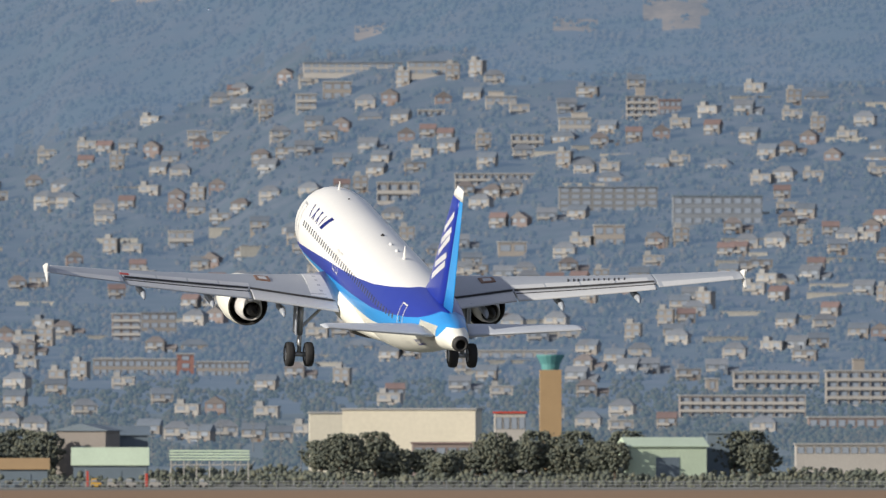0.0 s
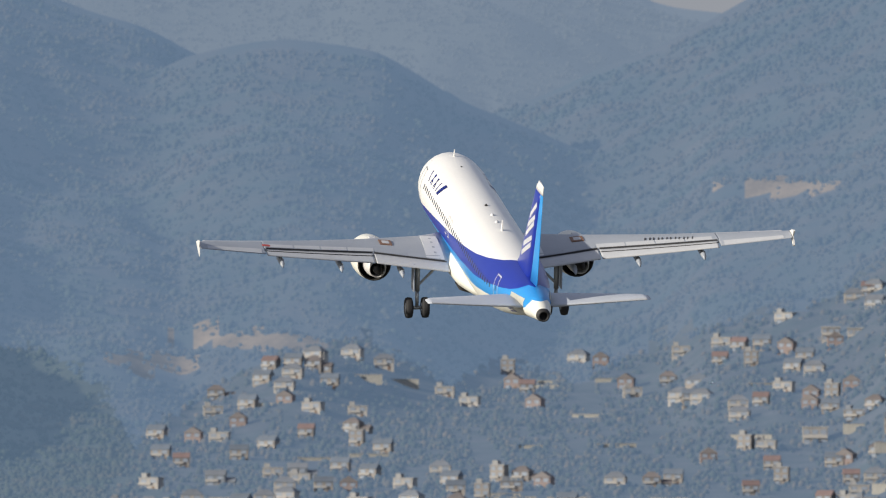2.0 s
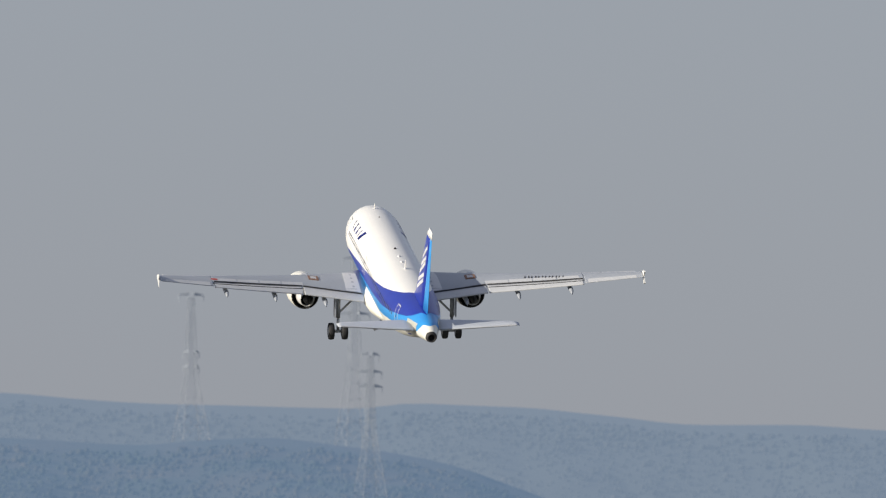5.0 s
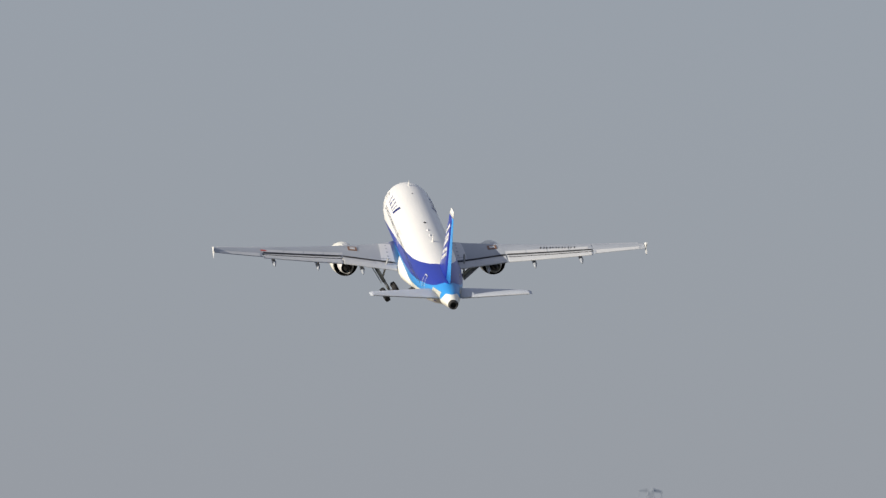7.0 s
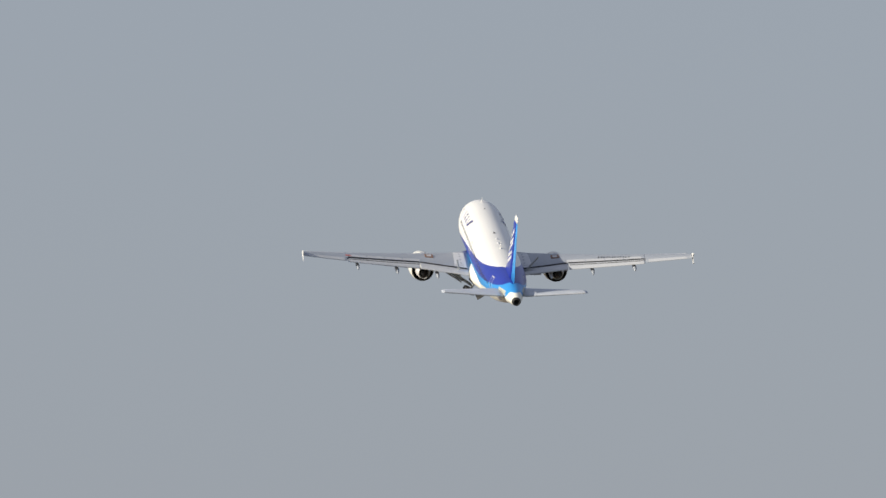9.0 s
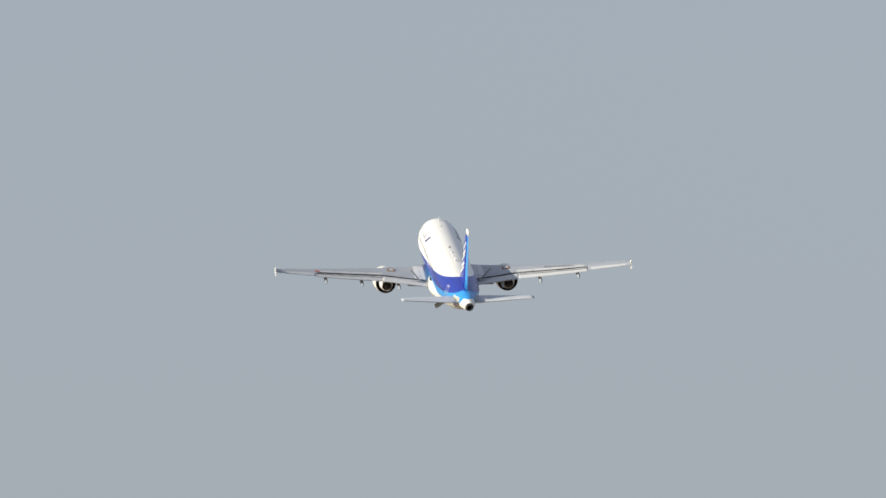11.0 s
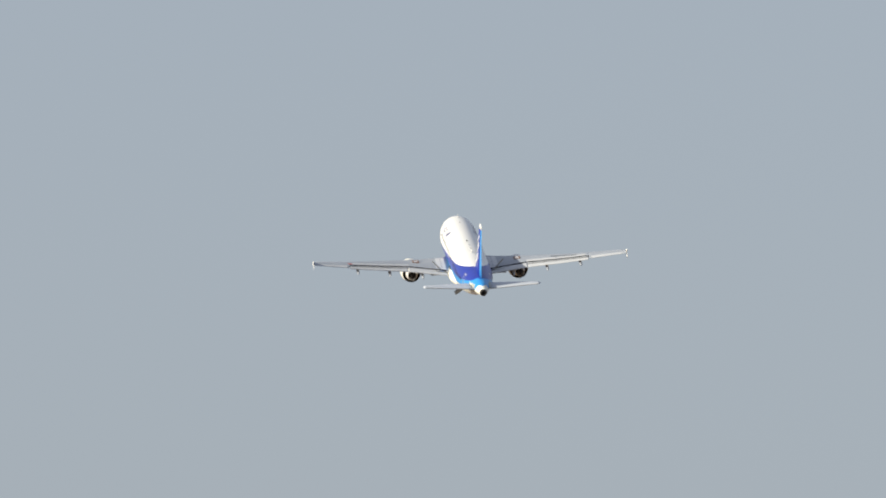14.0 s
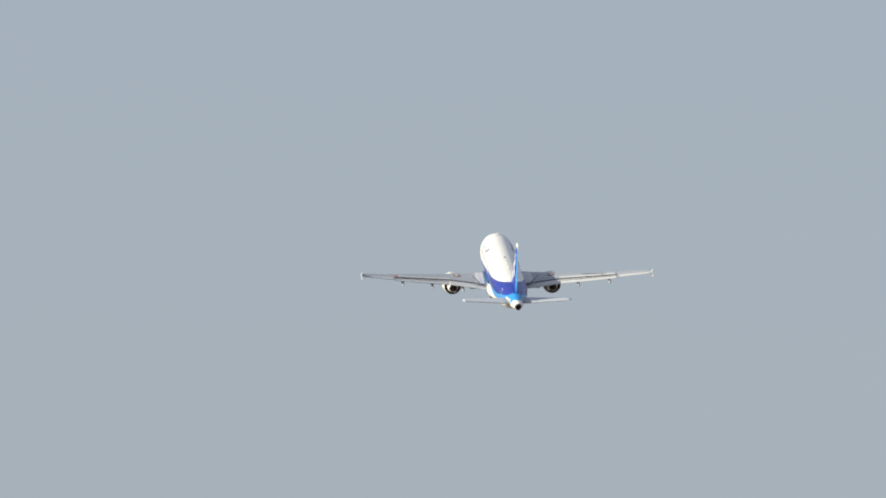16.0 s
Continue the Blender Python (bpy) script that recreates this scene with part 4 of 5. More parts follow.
KINDS = [house(4.6, 3.6, 2, "gable", WALLS[0], ROOFS[0], 0, "cream two-storey house with a slate gable roof"),
         house(4.2, 3.8, 2, "gable_front", WALLS[3], ROOFS[1], 0, "pinkish house with its brown gable to the street", False),
         house(5.2, 3.8, 2, "hip", WALLS[1], ROOFS[2], 0, "white two-storey house with a grey hip roof"),
         house(5.0, 4.0, 2, "flat", WALLS[1], CONCRETE, 0, "white modern house with a flat roof"),
         house(4.4, 3.6, 2, "hip", WALLS[2], ROOFS[1], 2.2, "beige house with a low side wing"),
         house(4.0, 3.4, 2, "gable", WALLS[2], ROOFS[3], 0, "beige house with a red-brown roof"),
         house(6.2, 3.8, 1, "hip", WALLS[0], ROOFS[0], 0, "low cream bungalow with a slate hip roof"),
         house(3.6, 3.4, 3, "flat", WALLS[0], CONCRETE, 0, "narrow cream three-storey house"),
         house(4.8, 3.6, 2, "gable", WALLS[4], ROOFS[2], 2.0, "grey rendered house with a gable roof and wing"),
         house(5.4, 3.6, 2, "flat", WALLS[2], ROOFS[2], 0, "beige flat-roofed house with a long balcony")]
used = set()
taken = []
gardens = []


def free(u, e, w, h):
    for a, b, c, d in taken:
        if abs(u - a) < (w + c) / 2 and abs(e - b) < (h + d) / 2:
            return False
    return True


def put_house(u, e, k, turn):
    d = distance_for(u, e)
    if d > 4560:
        return None
    p = spot(u, d) - Vector((0, 0, 0.35))
    m = Matrix.Translation(p) @ pose(0, 0, 0, 0, 0, turn)
    for _ in range(4):
        r = rng.uniform(0.35, 0.75)
        gardens.append((p.x + rng.uniform(-2.9, 2.9), p.y - rng.uniform(0.6, 1.8), p.z + rng.uniform(-0.2, 0.5), r, r * rng.uniform(0.7, 1.1)))
    src = KINDS[k]
    if k in used:
        ob = copy_thing(src, m)
    else:
        used.add(k)
        src.matrix_basis = m
        ob = src
    return ob


# ---- larger buildings, each set on the slope at its bearing ----
def block(name, label, category, u0, u1, y0, y1, floors, bays, wall_m, roof_m, depth=6.0, d=None, balconies=False, pent=None, turn=0.0, blank=False, margin=0.16):
    """A flat-roofed building: walls, roof slab, windows, balconies, roof house."""
    uc = (u0 + u1) / 2
    d = d or distance_for(uc, HORIZON - y1)
    k = d / LENS
    w, h = (u1 - u0) * k, (y1 - y0) * k
    az = math.atan(uc / LENS)
    foot = Vector((d * math.sin(az), d * math.cos(az), EYE_Z + d * (HORIZON - y1) / LENS))
    low = spot(uc, d).z
    drop = max(1.0, foot.z - low + 1.0)
    ob = new(name)
    ob.matrix_basis = Matrix.Translation(foot) @ pose(0, 0, 0, 0, 0, turn)
    taken.append((uc, HORIZON - (y0 + y1) / 2, u1 - u0 + 10, y1 - y0 + 8))
    bm = box(-w / 2, w / 2, 0, depth, -drop, h)
    part("wall", bm, wall_m, ob)
    bm = bmesh.new()
    add_box(bm, -w / 2 - 0.2, w / 2 + 0.2, -0.25, depth + 0.2, h, h + 0.3)
    part("roof", bm, roof_m, ob)
    fh = h / floors
    if not blank:
        for f in range(floors):
            for b in range(bays):
                x = -w / 2 + w * (b + 0.5) / bays
                window_mesh("window", w / bays * (1 - 2 * margin), fh * 0.5, ob, x, -0.01, f * fh + fh * 0.3)
            if balconies:
                bm = bmesh.new()
                add_box(bm, -w / 2, w / 2, -0.5, -0.02, f * fh - 0.1, f * fh + 0.05)
                add_box(bm, -w / 2, w / 2, -0.5, -0.43, f * fh + 0.05, f * fh + fh * 0.32)
                part("balcony", bm, WALLS[1], ob, "balcony parapet")
                if bays > 3:
                    for b in range(bays + 1):
                        x = -w / 2 + w * b / bays
                        bm = box(x - 0.06, x + 0.06, -0.42, -0.02, f * fh + 0.06, f * fh + fh * 0.92)
                        part("balcony_divider", bm, WALLS[1], ob)
    if pent:
        a, b, ph = pent
        bm = box(-w / 2 + w * a, -w / 2 + w * b, depth * 0.25, depth * 0.8, h + 0.3, h + 0.3 + ph)
        p = part("roof_house", bm, wall_m, ob)
        bm = box(-w / 2 + w * a - 0.12, -w / 2 + w * b + 0.12, depth * 0.22, depth * 0.83, h + 0.3 + ph, h + 0.45 + ph)
        part("roof_slab", bm, roof_m, p)
    return tagged(ob, label, category)


PALE, WARM = WALLS[1], WALLS[0]
BRICK_RED = mat("red_brick_cladding", (0.24, 0.12, 0.10), 0.8, vary=0.2)
ORANGE = mat("ochre_render", (0.34, 0.23, 0.12), 0.8, vary=0.12)
TEAL = mat("teal_sheet", (0.09, 0.26, 0.26), 0.6, vary=0.12)
MINT = mat("mint_sheet_roof", (0.50, 0.60, 0.46), 0.5, vary=0.12, scale=0.6)
TAN = mat("tan_sheet", (0.25, 0.225, 0.205), 0.7, vary=0.12)
DULL = mat("dull_blue_sheet", (0.13, 0.17, 0.21), 0.6, vary=0.15)
GREY_SLAB = mat("dark_grey_render", (0.20, 0.22, 0.245), 0.85, vary=0.15)
GREY_RENDER = mat("mid_grey_render", (0.21, 0.215, 0.22), 0.85, vary=0.15)
CREAMY = mat("warehouse_panel", (0.58, 0.54, 0.44), 0.75, vary=0.1, scale=0.3)
block("hillside_school", "long pale hillside school with a flat roof", "school", 537, 712, 112, 131, 2, 12, PALE, ROOFS[0], 7)
block("hillside_school", "pale two-storey school wing below the woods", "school", 722, 810, 110, 133, 2, 6, PALE, ROOFS[0], 7)
block("apartment_tower", "cream four-storey apartment house with a roof turret", "apartment house", 1110, 1164, 172, 216, 4, 4, WARM, ROOFS[2], 6, balconies=True, pent=(0.3, 0.6, 2.0))
block("annex_building", "pinkish two-storey annex beside the apartment house", "building", 1167, 1206, 178, 205, 2, 4, WALLS[3], ROOFS[3], 5)
block("apartment_block", "long white terrace of flats", "apartment block", 806, 946, 309, 331, 2, 11, PALE, CONCRETE, 6, balconies=True)
block("apartment_block", "grey slab of flats with wide windows", "apartment block", 990, 1164, 332, 376, 4, 9, GREY_RENDER, ROOFS[0], 7)
block("apartment_block", "dark grey slab of flats among trees", "apartment block", 1192, 1350, 348, 400, 3, 9, GREY_SLAB, DULL, 7)
block("office_building", "cream three-storey building with large windows", "building", 1052, 1106, 400, 440, 2, 3, WARM, CONCRETE, 6)
block("office_building", "blank pale building on the slope", "building", 882, 932, 430, 470, 2, 2, WARM, CONCRETE, 6)
block("villa", "white villa with a terrace", "house", 740, 787, 196, 222, 2, 4, PALE, CONCRETE, 5, balconies=True)
block("villa", "white flat-roofed villa with a roof room", "house", 990, 1046, 210, 240, 2, 4, PALE, CONCRETE, 5, pent=(0.4, 0.9, 1.0))
block("villa", "pale villa with stepped terraces", "house", 906, 962, 240, 266, 2, 4, PALE, CONCRETE, 5, balconies=True)
block("villa", "cream square villa with large openings", "house", 378, 410, 235, 262, 2, 3, PALE, CONCRETE, 5, balconies=True)
block("villa", "white villa with a tall front", "house", 332, 364, 233, 258, 2, 3, PALE, CONCRETE, 5, balconies=True)
block("villa", "cream villa with a heavy roof slab", "house", 572, 622, 146, 178, 2, 3, WARM, CONCRETE, 5)
block("villa", "narrow white villa of stacked boxes", "house", 524, 560, 168, 205, 3, 3, PALE, CONCRETE, 5, balconies=True)
block("villa", "white terraced villa with a roof room", "house", 860, 914, 172, 194, 2, 4, PALE, CONCRETE, 5, pent=(0.1, 0.6, 0.9))
block("villa", "pale villa on a retaining wall", "house", 298, 342, 410, 445, 2, 3, PALE, CONCRETE, 5, balconies=True)
block("villa", "pale villa with an open garage", "house", 668, 742, 324, 362, 2, 4, WARM, CONCRETE, 5, balconies=True)
block("long_building", "long low cream building with ribbon windows", "building", 165, 312, 637, 667, 2, 12, WARM, CONCRETE, 7)
block("long_building", "long low cream building beside the red tower", "building", 348, 440, 642, 668, 2, 8, WARM, CONCRETE, 7)
block("brick_tower", "red brick stair tower of a school", "tower", 313, 343, 628, 668, 3, 1, BRICK_RED, CONCRETE, 4, margin=0.3)
block("apartment_block", "pinkish four-storey flats with sunlit balconies", "apartment block", 198, 248, 557, 606, 4, 3, WALLS[3], CONCRETE, 6, balconies=True)
block("apartment_block", "dull beige flats joined to the pinkish ones", "apartment block", 250, 312, 555, 598, 3, 4, WALLS[2], ROOFS[2], 6)
block("hospital", "long pale hospital wing with ribbon balconies", "hospital", -343, -185, 610, 662, 3, 12, WALLS[4], CONCRETE, 8, balconies=True)
block("hospital", "cream hospital block with a roof stair house", "hospital", -182, -112, 615, 668, 3, 6, WARM, CONCRETE, 8, balconies=True, pent=(0.42, 0.66, 3.2))
block("apartment_block", "cream flats with deep balconies", "apartment block", 1300, 1450, 661, 692, 2, 8, WARM, CONCRETE, 7, balconies=True)
block("apartment_block", "cream four-storey flats with balconies and a lift house", "apartment block", 1464, 1600, 658, 722, 4, 7, WARM, CONCRETE, 7, balconies=True, pent=(0.35, 0.5, 2.0))
block("apartment_block", "tan three-storey flats with balconies", "apartment block", 1204, 1426, 702, 742, 3, 12, WALLS[3], CONCRETE, 7, balconies=True)
block("roof_stair_house", "pale square stair house on the slope", "building", 1250, 1272, 672, 694, 1, 1, WARM, CONCRETE, 4, margin=0.35)
block("long_building", "long pale low shop row", "building", 1410, 1600, 788, 808, 1, 12, PALE, CONCRETE, 6, d=2780)
block("long_building", "tan low row of workshops", "building", 1432, 1600, 740, 760, 1, 10, WALLS[3], CONCRETE, 6)
block("long_building", "wide pale roofed hall in the town", "building", 790, 985, 622, 638, 1, 10, PALE, CONCRETE, 6)
block("warehouse", "large cream windowless warehouse", "warehouse", 605, 842, 726, 800, 2, 3, CREAMY, CONCRETE, 9, d=2800, turn=-8, blank=True)
block("warehouse", "lower cream warehouse annex", "warehouse", 548, 612, 732, 790, 2, 3, CREAMY, CONCRETE, 9, d=2830, blank=True)
block("shop_building", "low pink and white shop", "shop", 730, 850, 786, 822, 1, 6, WALLS[3], ROOFS[3], 5, d=2740)
block("shop_building", "pale shop with a red sign board", "shop", 876, 930, 732, 770, 1, 4, PALE, RED, 5, d=2790)
# the mint hangar's teal side, built as a block of its own
block("teal_shed", "dull teal side of the mint sheet metal hangar", "shed", 1252, 1292, 768, 842, 1, 2, DULL, DULL, 6, d=2700, blank=True)


def ochre_tower():
    """Slim ochre tower with a teal funnel-shaped top."""
    u, d = 975, 2860
    k = d / LENS
    ob = new("ochre_tower")
    p = spot(u, d)
    ob.matrix_basis = Matrix.Translation(p)
    z = lambda y: EYE_Z + d * (HORIZON - y) / LENS - p.z
    bm = box(-19 * k, 19 * k, 0, 38 * k, -0.5, z(655))
    part("shaft", bm, ORANGE, ob)
    bm = bmesh.new()
    add_tube(bm, [((0, 19 * k, z(656)), (15 * k, 0, 0), (0, 15 * k, 0)), ((0, 19 * k, z(645)), (17 * k, 0, 0), (0, 17 * k, 0)), ((0, 19 * k, z(630)), (25 * k, 0, 0), (0, 25 * k, 0)), ((0, 19 * k, z(628)), (25 * k, 0, 0), (0, 25 * k, 0))], 16)
    part("funnel_top", bm, TEAL, ob, "teal funnel-shaped top")
    tagged(ob, "slim ochre tower with a teal funnel top", "tower")


ochre_tower()


def shed(label, u0, u1, y_eave, y_ridge, y_foot, d, depth, wall_m, roof_m, along_x, turn=0):
    k = d / LENS
    w = (u1 - u0) * k
    uc = (u0 + u1) / 2
    ob = new("shed")
    p = spot(uc, d)
    ob.matrix_basis = Matrix.Translation(p) @ pose(0, 0, 0, 0, 0, turn)
    z = lambda y: EYE_Z + d * (HORIZON - y) / LENS - p.z
    he, hr = z(y_eave), z(y_ridge)
    bm = box(-w / 2, w / 2, 0, depth, -0.4, he)
    if not along_x:
        a = [bm.verts.new(q) for q in ((-w / 2, 0, he), (w / 2, 0, he), (0, 0, hr))]
        b = [bm.verts.new(q) for q in ((-w / 2, depth, he), (w / 2, depth, he), (0, depth, hr))]
        bm.faces.new(a); bm.faces.new(b[::-1])
    part("wall", bm, wall_m, ob)
    bm = bmesh.new()
    gable(bm, -w / 2, w / 2, 0, depth, he + 0.02, hr - he + 0.15, over=0.35, along_x=along_x)
    part("roof", bm, roof_m, ob)
    bm = box(-w * 0.15, w * 0.15, -0.08, 0.05, 0, he * 0.7)
    part("shed_door", bm, DULL, ob)
    tagged(ob, label, "shed")


shed("tan gabled shed with a dark side", 98, 188, 762, 752, 850, 2700, 9, TAN, DULL, False, -14)
shed("dark low shed beside the tan one", 186, 262, 770, 756, 850, 2712, 6, DULL, DULL, True)
shed("mint green sheet-roofed shed", 130, 260, 823, 794, 862, 2660, 6, DULL, MINT, True)
shed("low shed with an ochre sheet roof", 0, 84, 830, 813, 864, 2640, 5, DULL, ORANGE, True)
shed("pale low shed under the trees", -90, 10, 832, 822, 864, 2645, 5, TAN, PALE, True)
shed("mint green sheet metal hangar", 1112, 1252, 790, 776, 850, 2690, 9, MINT, MINT, True, 8)


def stand():
    """Open steel-framed canopy with a mint roof on posts."""
    d = 2655
    k = d / LENS
    u0, u1 = 300, 442
    w = (u1 - u0) * k
    p = spot((u0 + u1) / 2, d)
    ob = new("steel_canopy")
    ob.matrix_basis = Matrix.Translation(p)
    z = lambda y: EYE_Z + d * (HORIZON - y) / LENS - p.z
    bm = bmesh.new()
    for j in range(4):
        add_box(bm, -w / 2, w / 2, j * 1.3, j * 1.3 + 1.15, z(815) + j * 0.42, z(812) + j * 0.42)
    part("canopy_roof", bm, MINT, ob, "mint corrugated canopy roof")
    for j in range(7):
        x = -w / 2 + 0.2 + (w - 0.4) * j / 6
        bm = bmesh.new()
        rod(bm, (x, 0.3, -0.2), (x, 0.3, z(815)), 0.10, segs=8)
        part("post", bm, FRAME, ob)
        bm = bmesh.new()
        rod(bm, (x, 0.3, z(830)), (x + 0.9, 0.3, z(816)), 0.06, segs=6)
        part("brace", bm, FRAME, ob)
    bm = box(-w / 2, w / 2, 0.1, 0.25, z(824), z(822))
    part("beam", bm, FRAME, ob)
    tagged(ob, "open steel canopy with a mint roof", "canopy")


stand()


def fence():
    d = 2618
    ob = new("airfield_fence")
    tagged(ob, "grey airfield fence of posts and rails", "fence")
    k = d / LENS
    for zc in (0.35, 0.8, 1.25):
        bm = box(-350 * k, 1650 * k, d - 0.05, d + 0.05, zc - 0.05, zc + 0.05)
        part("rail", bm, STEEL, ob)
    first = None
    for j in range(67):
        x = (-350 + 30 * j) * k
        if first is None:
            bm = box(-0.05, 0.05, d - 0.08, d + 0.08, -0.1, 1.45)
            first = part("post", bm, STEEL, ob)
            first.location.x = x
        else:
            o = new("post", first.data)
            o.parent = ob
            o.location.x = x


fence()


def sundry():
    """Small coloured things along the airfield edge."""
    def at(u, d=2625):
        return spot(u, d)
    for u, w, h, m, nm, lb in ((152, 0.4, 2.5, RED, "banner_pole", "tall red banner on a pole"), (256, 0.45, 2.2, RED, "banner_pole", "red and white banner on a pole")):
        ob = new(nm)
        ob.matrix_basis = Matrix.Translation(at(u))
        bm = bmesh.new()
        rod(bm, (0, 0, -0.1), (0, 0, h + 0.3), 0.05, segs=8)
        part("pole", bm, FRAME, ob)
        bm = box(0.06, w, -0.03, 0.03, 0.3, h, 0.01)
        part("banner", bm, m, ob, "red cloth banner")
        tagged(ob, lb, "banner")
    for u, m, lb, w in ((170, mat("yellow_paint", (0.60, 0.36, 0.04), 0.5), "yellow service truck parked by the fence", 1.6), (202, PALE, "white service van parked by the fence", 2.0), (275, PALE, "white van parked near the canopy", 1.8), (232, FRAME, "grey truck parked by the fence", 1.6), (360, PALE, "white car parked near the canopy", 1.3)):
        ob = new("service_vehicle")
        ob.matrix_basis = Matrix.Translation(at(u))
        part("vehicle_body", box(-w / 2, w / 2, 0, 0.9, 0.25, 0.85, 0.08), m, ob)
        part("cab", box(-w / 2 + 0.05, w * 0.1, 0.05, 0.85, 0.85, 1.4, 0.1), m, ob)
        part("cab_window", box(-w / 2 + 0.15, w * 0.05, 0.02, 0.06, 0.92, 1.25), PANE, ob)
        for x in (-w * 0.32, w * 0.32):
            bm = bmesh.new()
            rod(bm, (x, -0.03, 0.25), (x, 0.25, 0.25), 0.25, segs=12)
            part("wheel", bm, TYRE, ob)
        tagged(ob, lb, "vehicle")
    ob = new("billboard")
    ob.matrix_basis = Matrix.Translation(spot(-38, 2760))
    z0 = 2760 * (HORIZON - 750) / LENS + EYE_Z - spot(-38, 2760).z
    part("board", box(-2.1, 2.1, -0.1, 0.1, z0, z0 + 1.3), mat("blue_board", (0.12, 0.25, 0.50), 0.6), ob, "blue billboard face")
    for x in (-1.5, 1.5):
        bm = bmesh.new()
        rod(bm, (x, 0.15, -0.2), (x, 0.15, z0 + 1.2), 0.1, segs=8)
        part("post", bm, STEEL, ob)
    tagged(ob, "blue billboard on posts", "billboard")


sundry()


# ---- street poles and lattice pylons ----
POLE = mat("pole_concrete", (0.19, 0.20, 0.21), 0.8)
PYLON = mat("galvanised_lattice", (0.35, 0.38, 0.42), 0.7, 0.0)


def street_poles():
    first = None
    for j in range(26):
        u = -320 + j * 37 + rng.uniform(-12, 12)
        d = rng.uniform(2760, 3050)
        if first is None:
            first = new("utility_pole")
            bm = bmesh.new()
            rod(bm, (0, 0, -0.3), (0, 0, 5.2), 0.09, 0.06, 8)
            part("pole", bm, POLE, first)
            part("cross_arm", box(-0.6, 0.6, -0.06, 0.06, 4.6, 4.75), POLE, first)
            tagged(first, "concrete utility pole with a short cross-arm", "utility pole", "utility poles of the town")
            first.matrix_basis = Matrix.Translation(spot(u, d))
        else:
            copy_thing(first, Matrix.Translation(spot(u, d)))


street_poles()


def pylon(u, e_top, d, wide, arms, label):
    p = spot(u, d)
    h = EYE_Z + d * e_top / LENS - p.z
    ob = new("lattice_pylon")
    ob.matrix_basis = Matrix.Translation(p) @ pose(0, 0, 0, 0, 0, 25)
    waist = h * 0.45

    def half(z):
        return wide / 2 + (wide * 0.17 - wide / 2) * min(1, z / waist) if z < waist else wide * 0.17 + (wide * 0.09 - wide * 0.17) * (z - waist) / (h - waist)
    bm = bmesh.new()
    levels = [0]
    while levels[-1] < h * 0.97:
        levels.append(min(h, levels[-1] + max(1.6, half(levels[-1]) * 1.7)))
    r = 0.052
    for a, b in zip(levels, levels[1:]):
        wa, wb = half(a), half(b)
        ca = [(-wa, -wa, a), (wa, -wa, a), (wa, wa, a), (-wa, wa, a)]
        cb = [(-wb, -wb, b), (wb, -wb, b), (wb, wb, b), (-wb, wb, b)]
        for k in range(4):
            j = (k + 1) % 4
            rod(bm, ca[k], cb[k], r * 1.5, segs=4)
            rod(bm, ca[k], cb[j], r * 0.7, segs=4)
            rod(bm, ca[j], cb[k], r * 0.7, segs=4)
            rod(bm, cb[k], cb[j], r * 0.7, segs=4)
    part("tower", bm, PYLON, ob)
    for f, length in arms:
        z = h * f
        w = half(z)
        for sd in (-1, 1):
            bm = bmesh.new()
            ends = []
            for x, hw, z0, z1 in ((sd * w, w * 0.5, z, z + 0.9), (sd * length, 0.08, z + 0.05, z + 0.3)):
                ends.append([(x, -hw, z0), (x, hw, z0), (x, hw * 0.4, z1), (x, -hw * 0.4, z1)])
            loft(bm, ends)
            arm = part("cross_arm", bm, PYLON, ob)
            bm = bmesh.new()
            rod(bm, (sd * length, 0, z + 0.1), (sd * length, 0, z - 1.6), 0.09, 0.09, 6)
            part("insulator", bm, PYLON, arm)
    tagged(ob, label, "pylon", "power pylons on the hill")


pylon(-1318, 1579, 4640, 8.0, ((0.99, 3.2), (0.88, 4.2), (0.79, 4.4), (0.70, 4.2)), "tall grey lattice power pylon on the hill crest")
pylon(-1290, 1411, 4560, 6.5, ((0.98, 2.4), (0.86, 3.2), (0.76, 3.3)), "shorter lattice power pylon on the slope")
pylon(-1608, 1514, 4640, 7.5, ((0.99, 3.4), (0.60, 2.2), (0.5, 2.2)), "lattice power pylon with a wide top arm")
pylon(-1400, 985, 4230, 4.2, ((0.97, 1.3), (0.86, 1.6), (0.75, 1.5)), "faint lattice power pylon low on the wooded slope")


# ---- trees along the airfield edge ----
def tree(h, r, seed, label):
    ob = new("tree")
    rnd = random.Random(seed)
    bm = bmesh.new()
    rod(bm, (0, 0, -0.3), (0.1, 0, h * 0.45), 0.22, 0.13, 8)
    tips = []
    for k in range(7):
        a = k * 0.9 + rnd.random()
        z0 = h * (0.25 + 0.04 * k)
        tip = (math.cos(a) * r * 0.6, math.sin(a) * r * 0.6, h * (0.5 + 0.06 * k))
        rod(bm, (0.05, 0, z0), tip, 0.09, 0.03, 6)
        tips.append(tip)
    part("trunk", bm, BARK, ob)
    places = []
    for k in range(560):
        a, q = rnd.random() * 6.283, rnd.random()
        z = h * (0.28 + 0.72 * rnd.random() ** 0.9)
        bulge = math.sin(math.pi * min(1, (z / h - 0.2) / 0.9)) ** 0.6
        rr = r * bulge * (0.45 + 0.6 * q) * (1 + 0.25 * math.sin(a * 3 + seed))
        places.append((math.cos(a) * rr, math.sin(a) * rr, z, 0.12 + 0.24 * rnd.random(), 0.10 + 0.20 * rnd.random()))
    crown = clumps("crown", NEAR_LEAF, places, ob, 1, 0.4)
    return tagged(ob, label, "tree", "trees along the airfield edge")


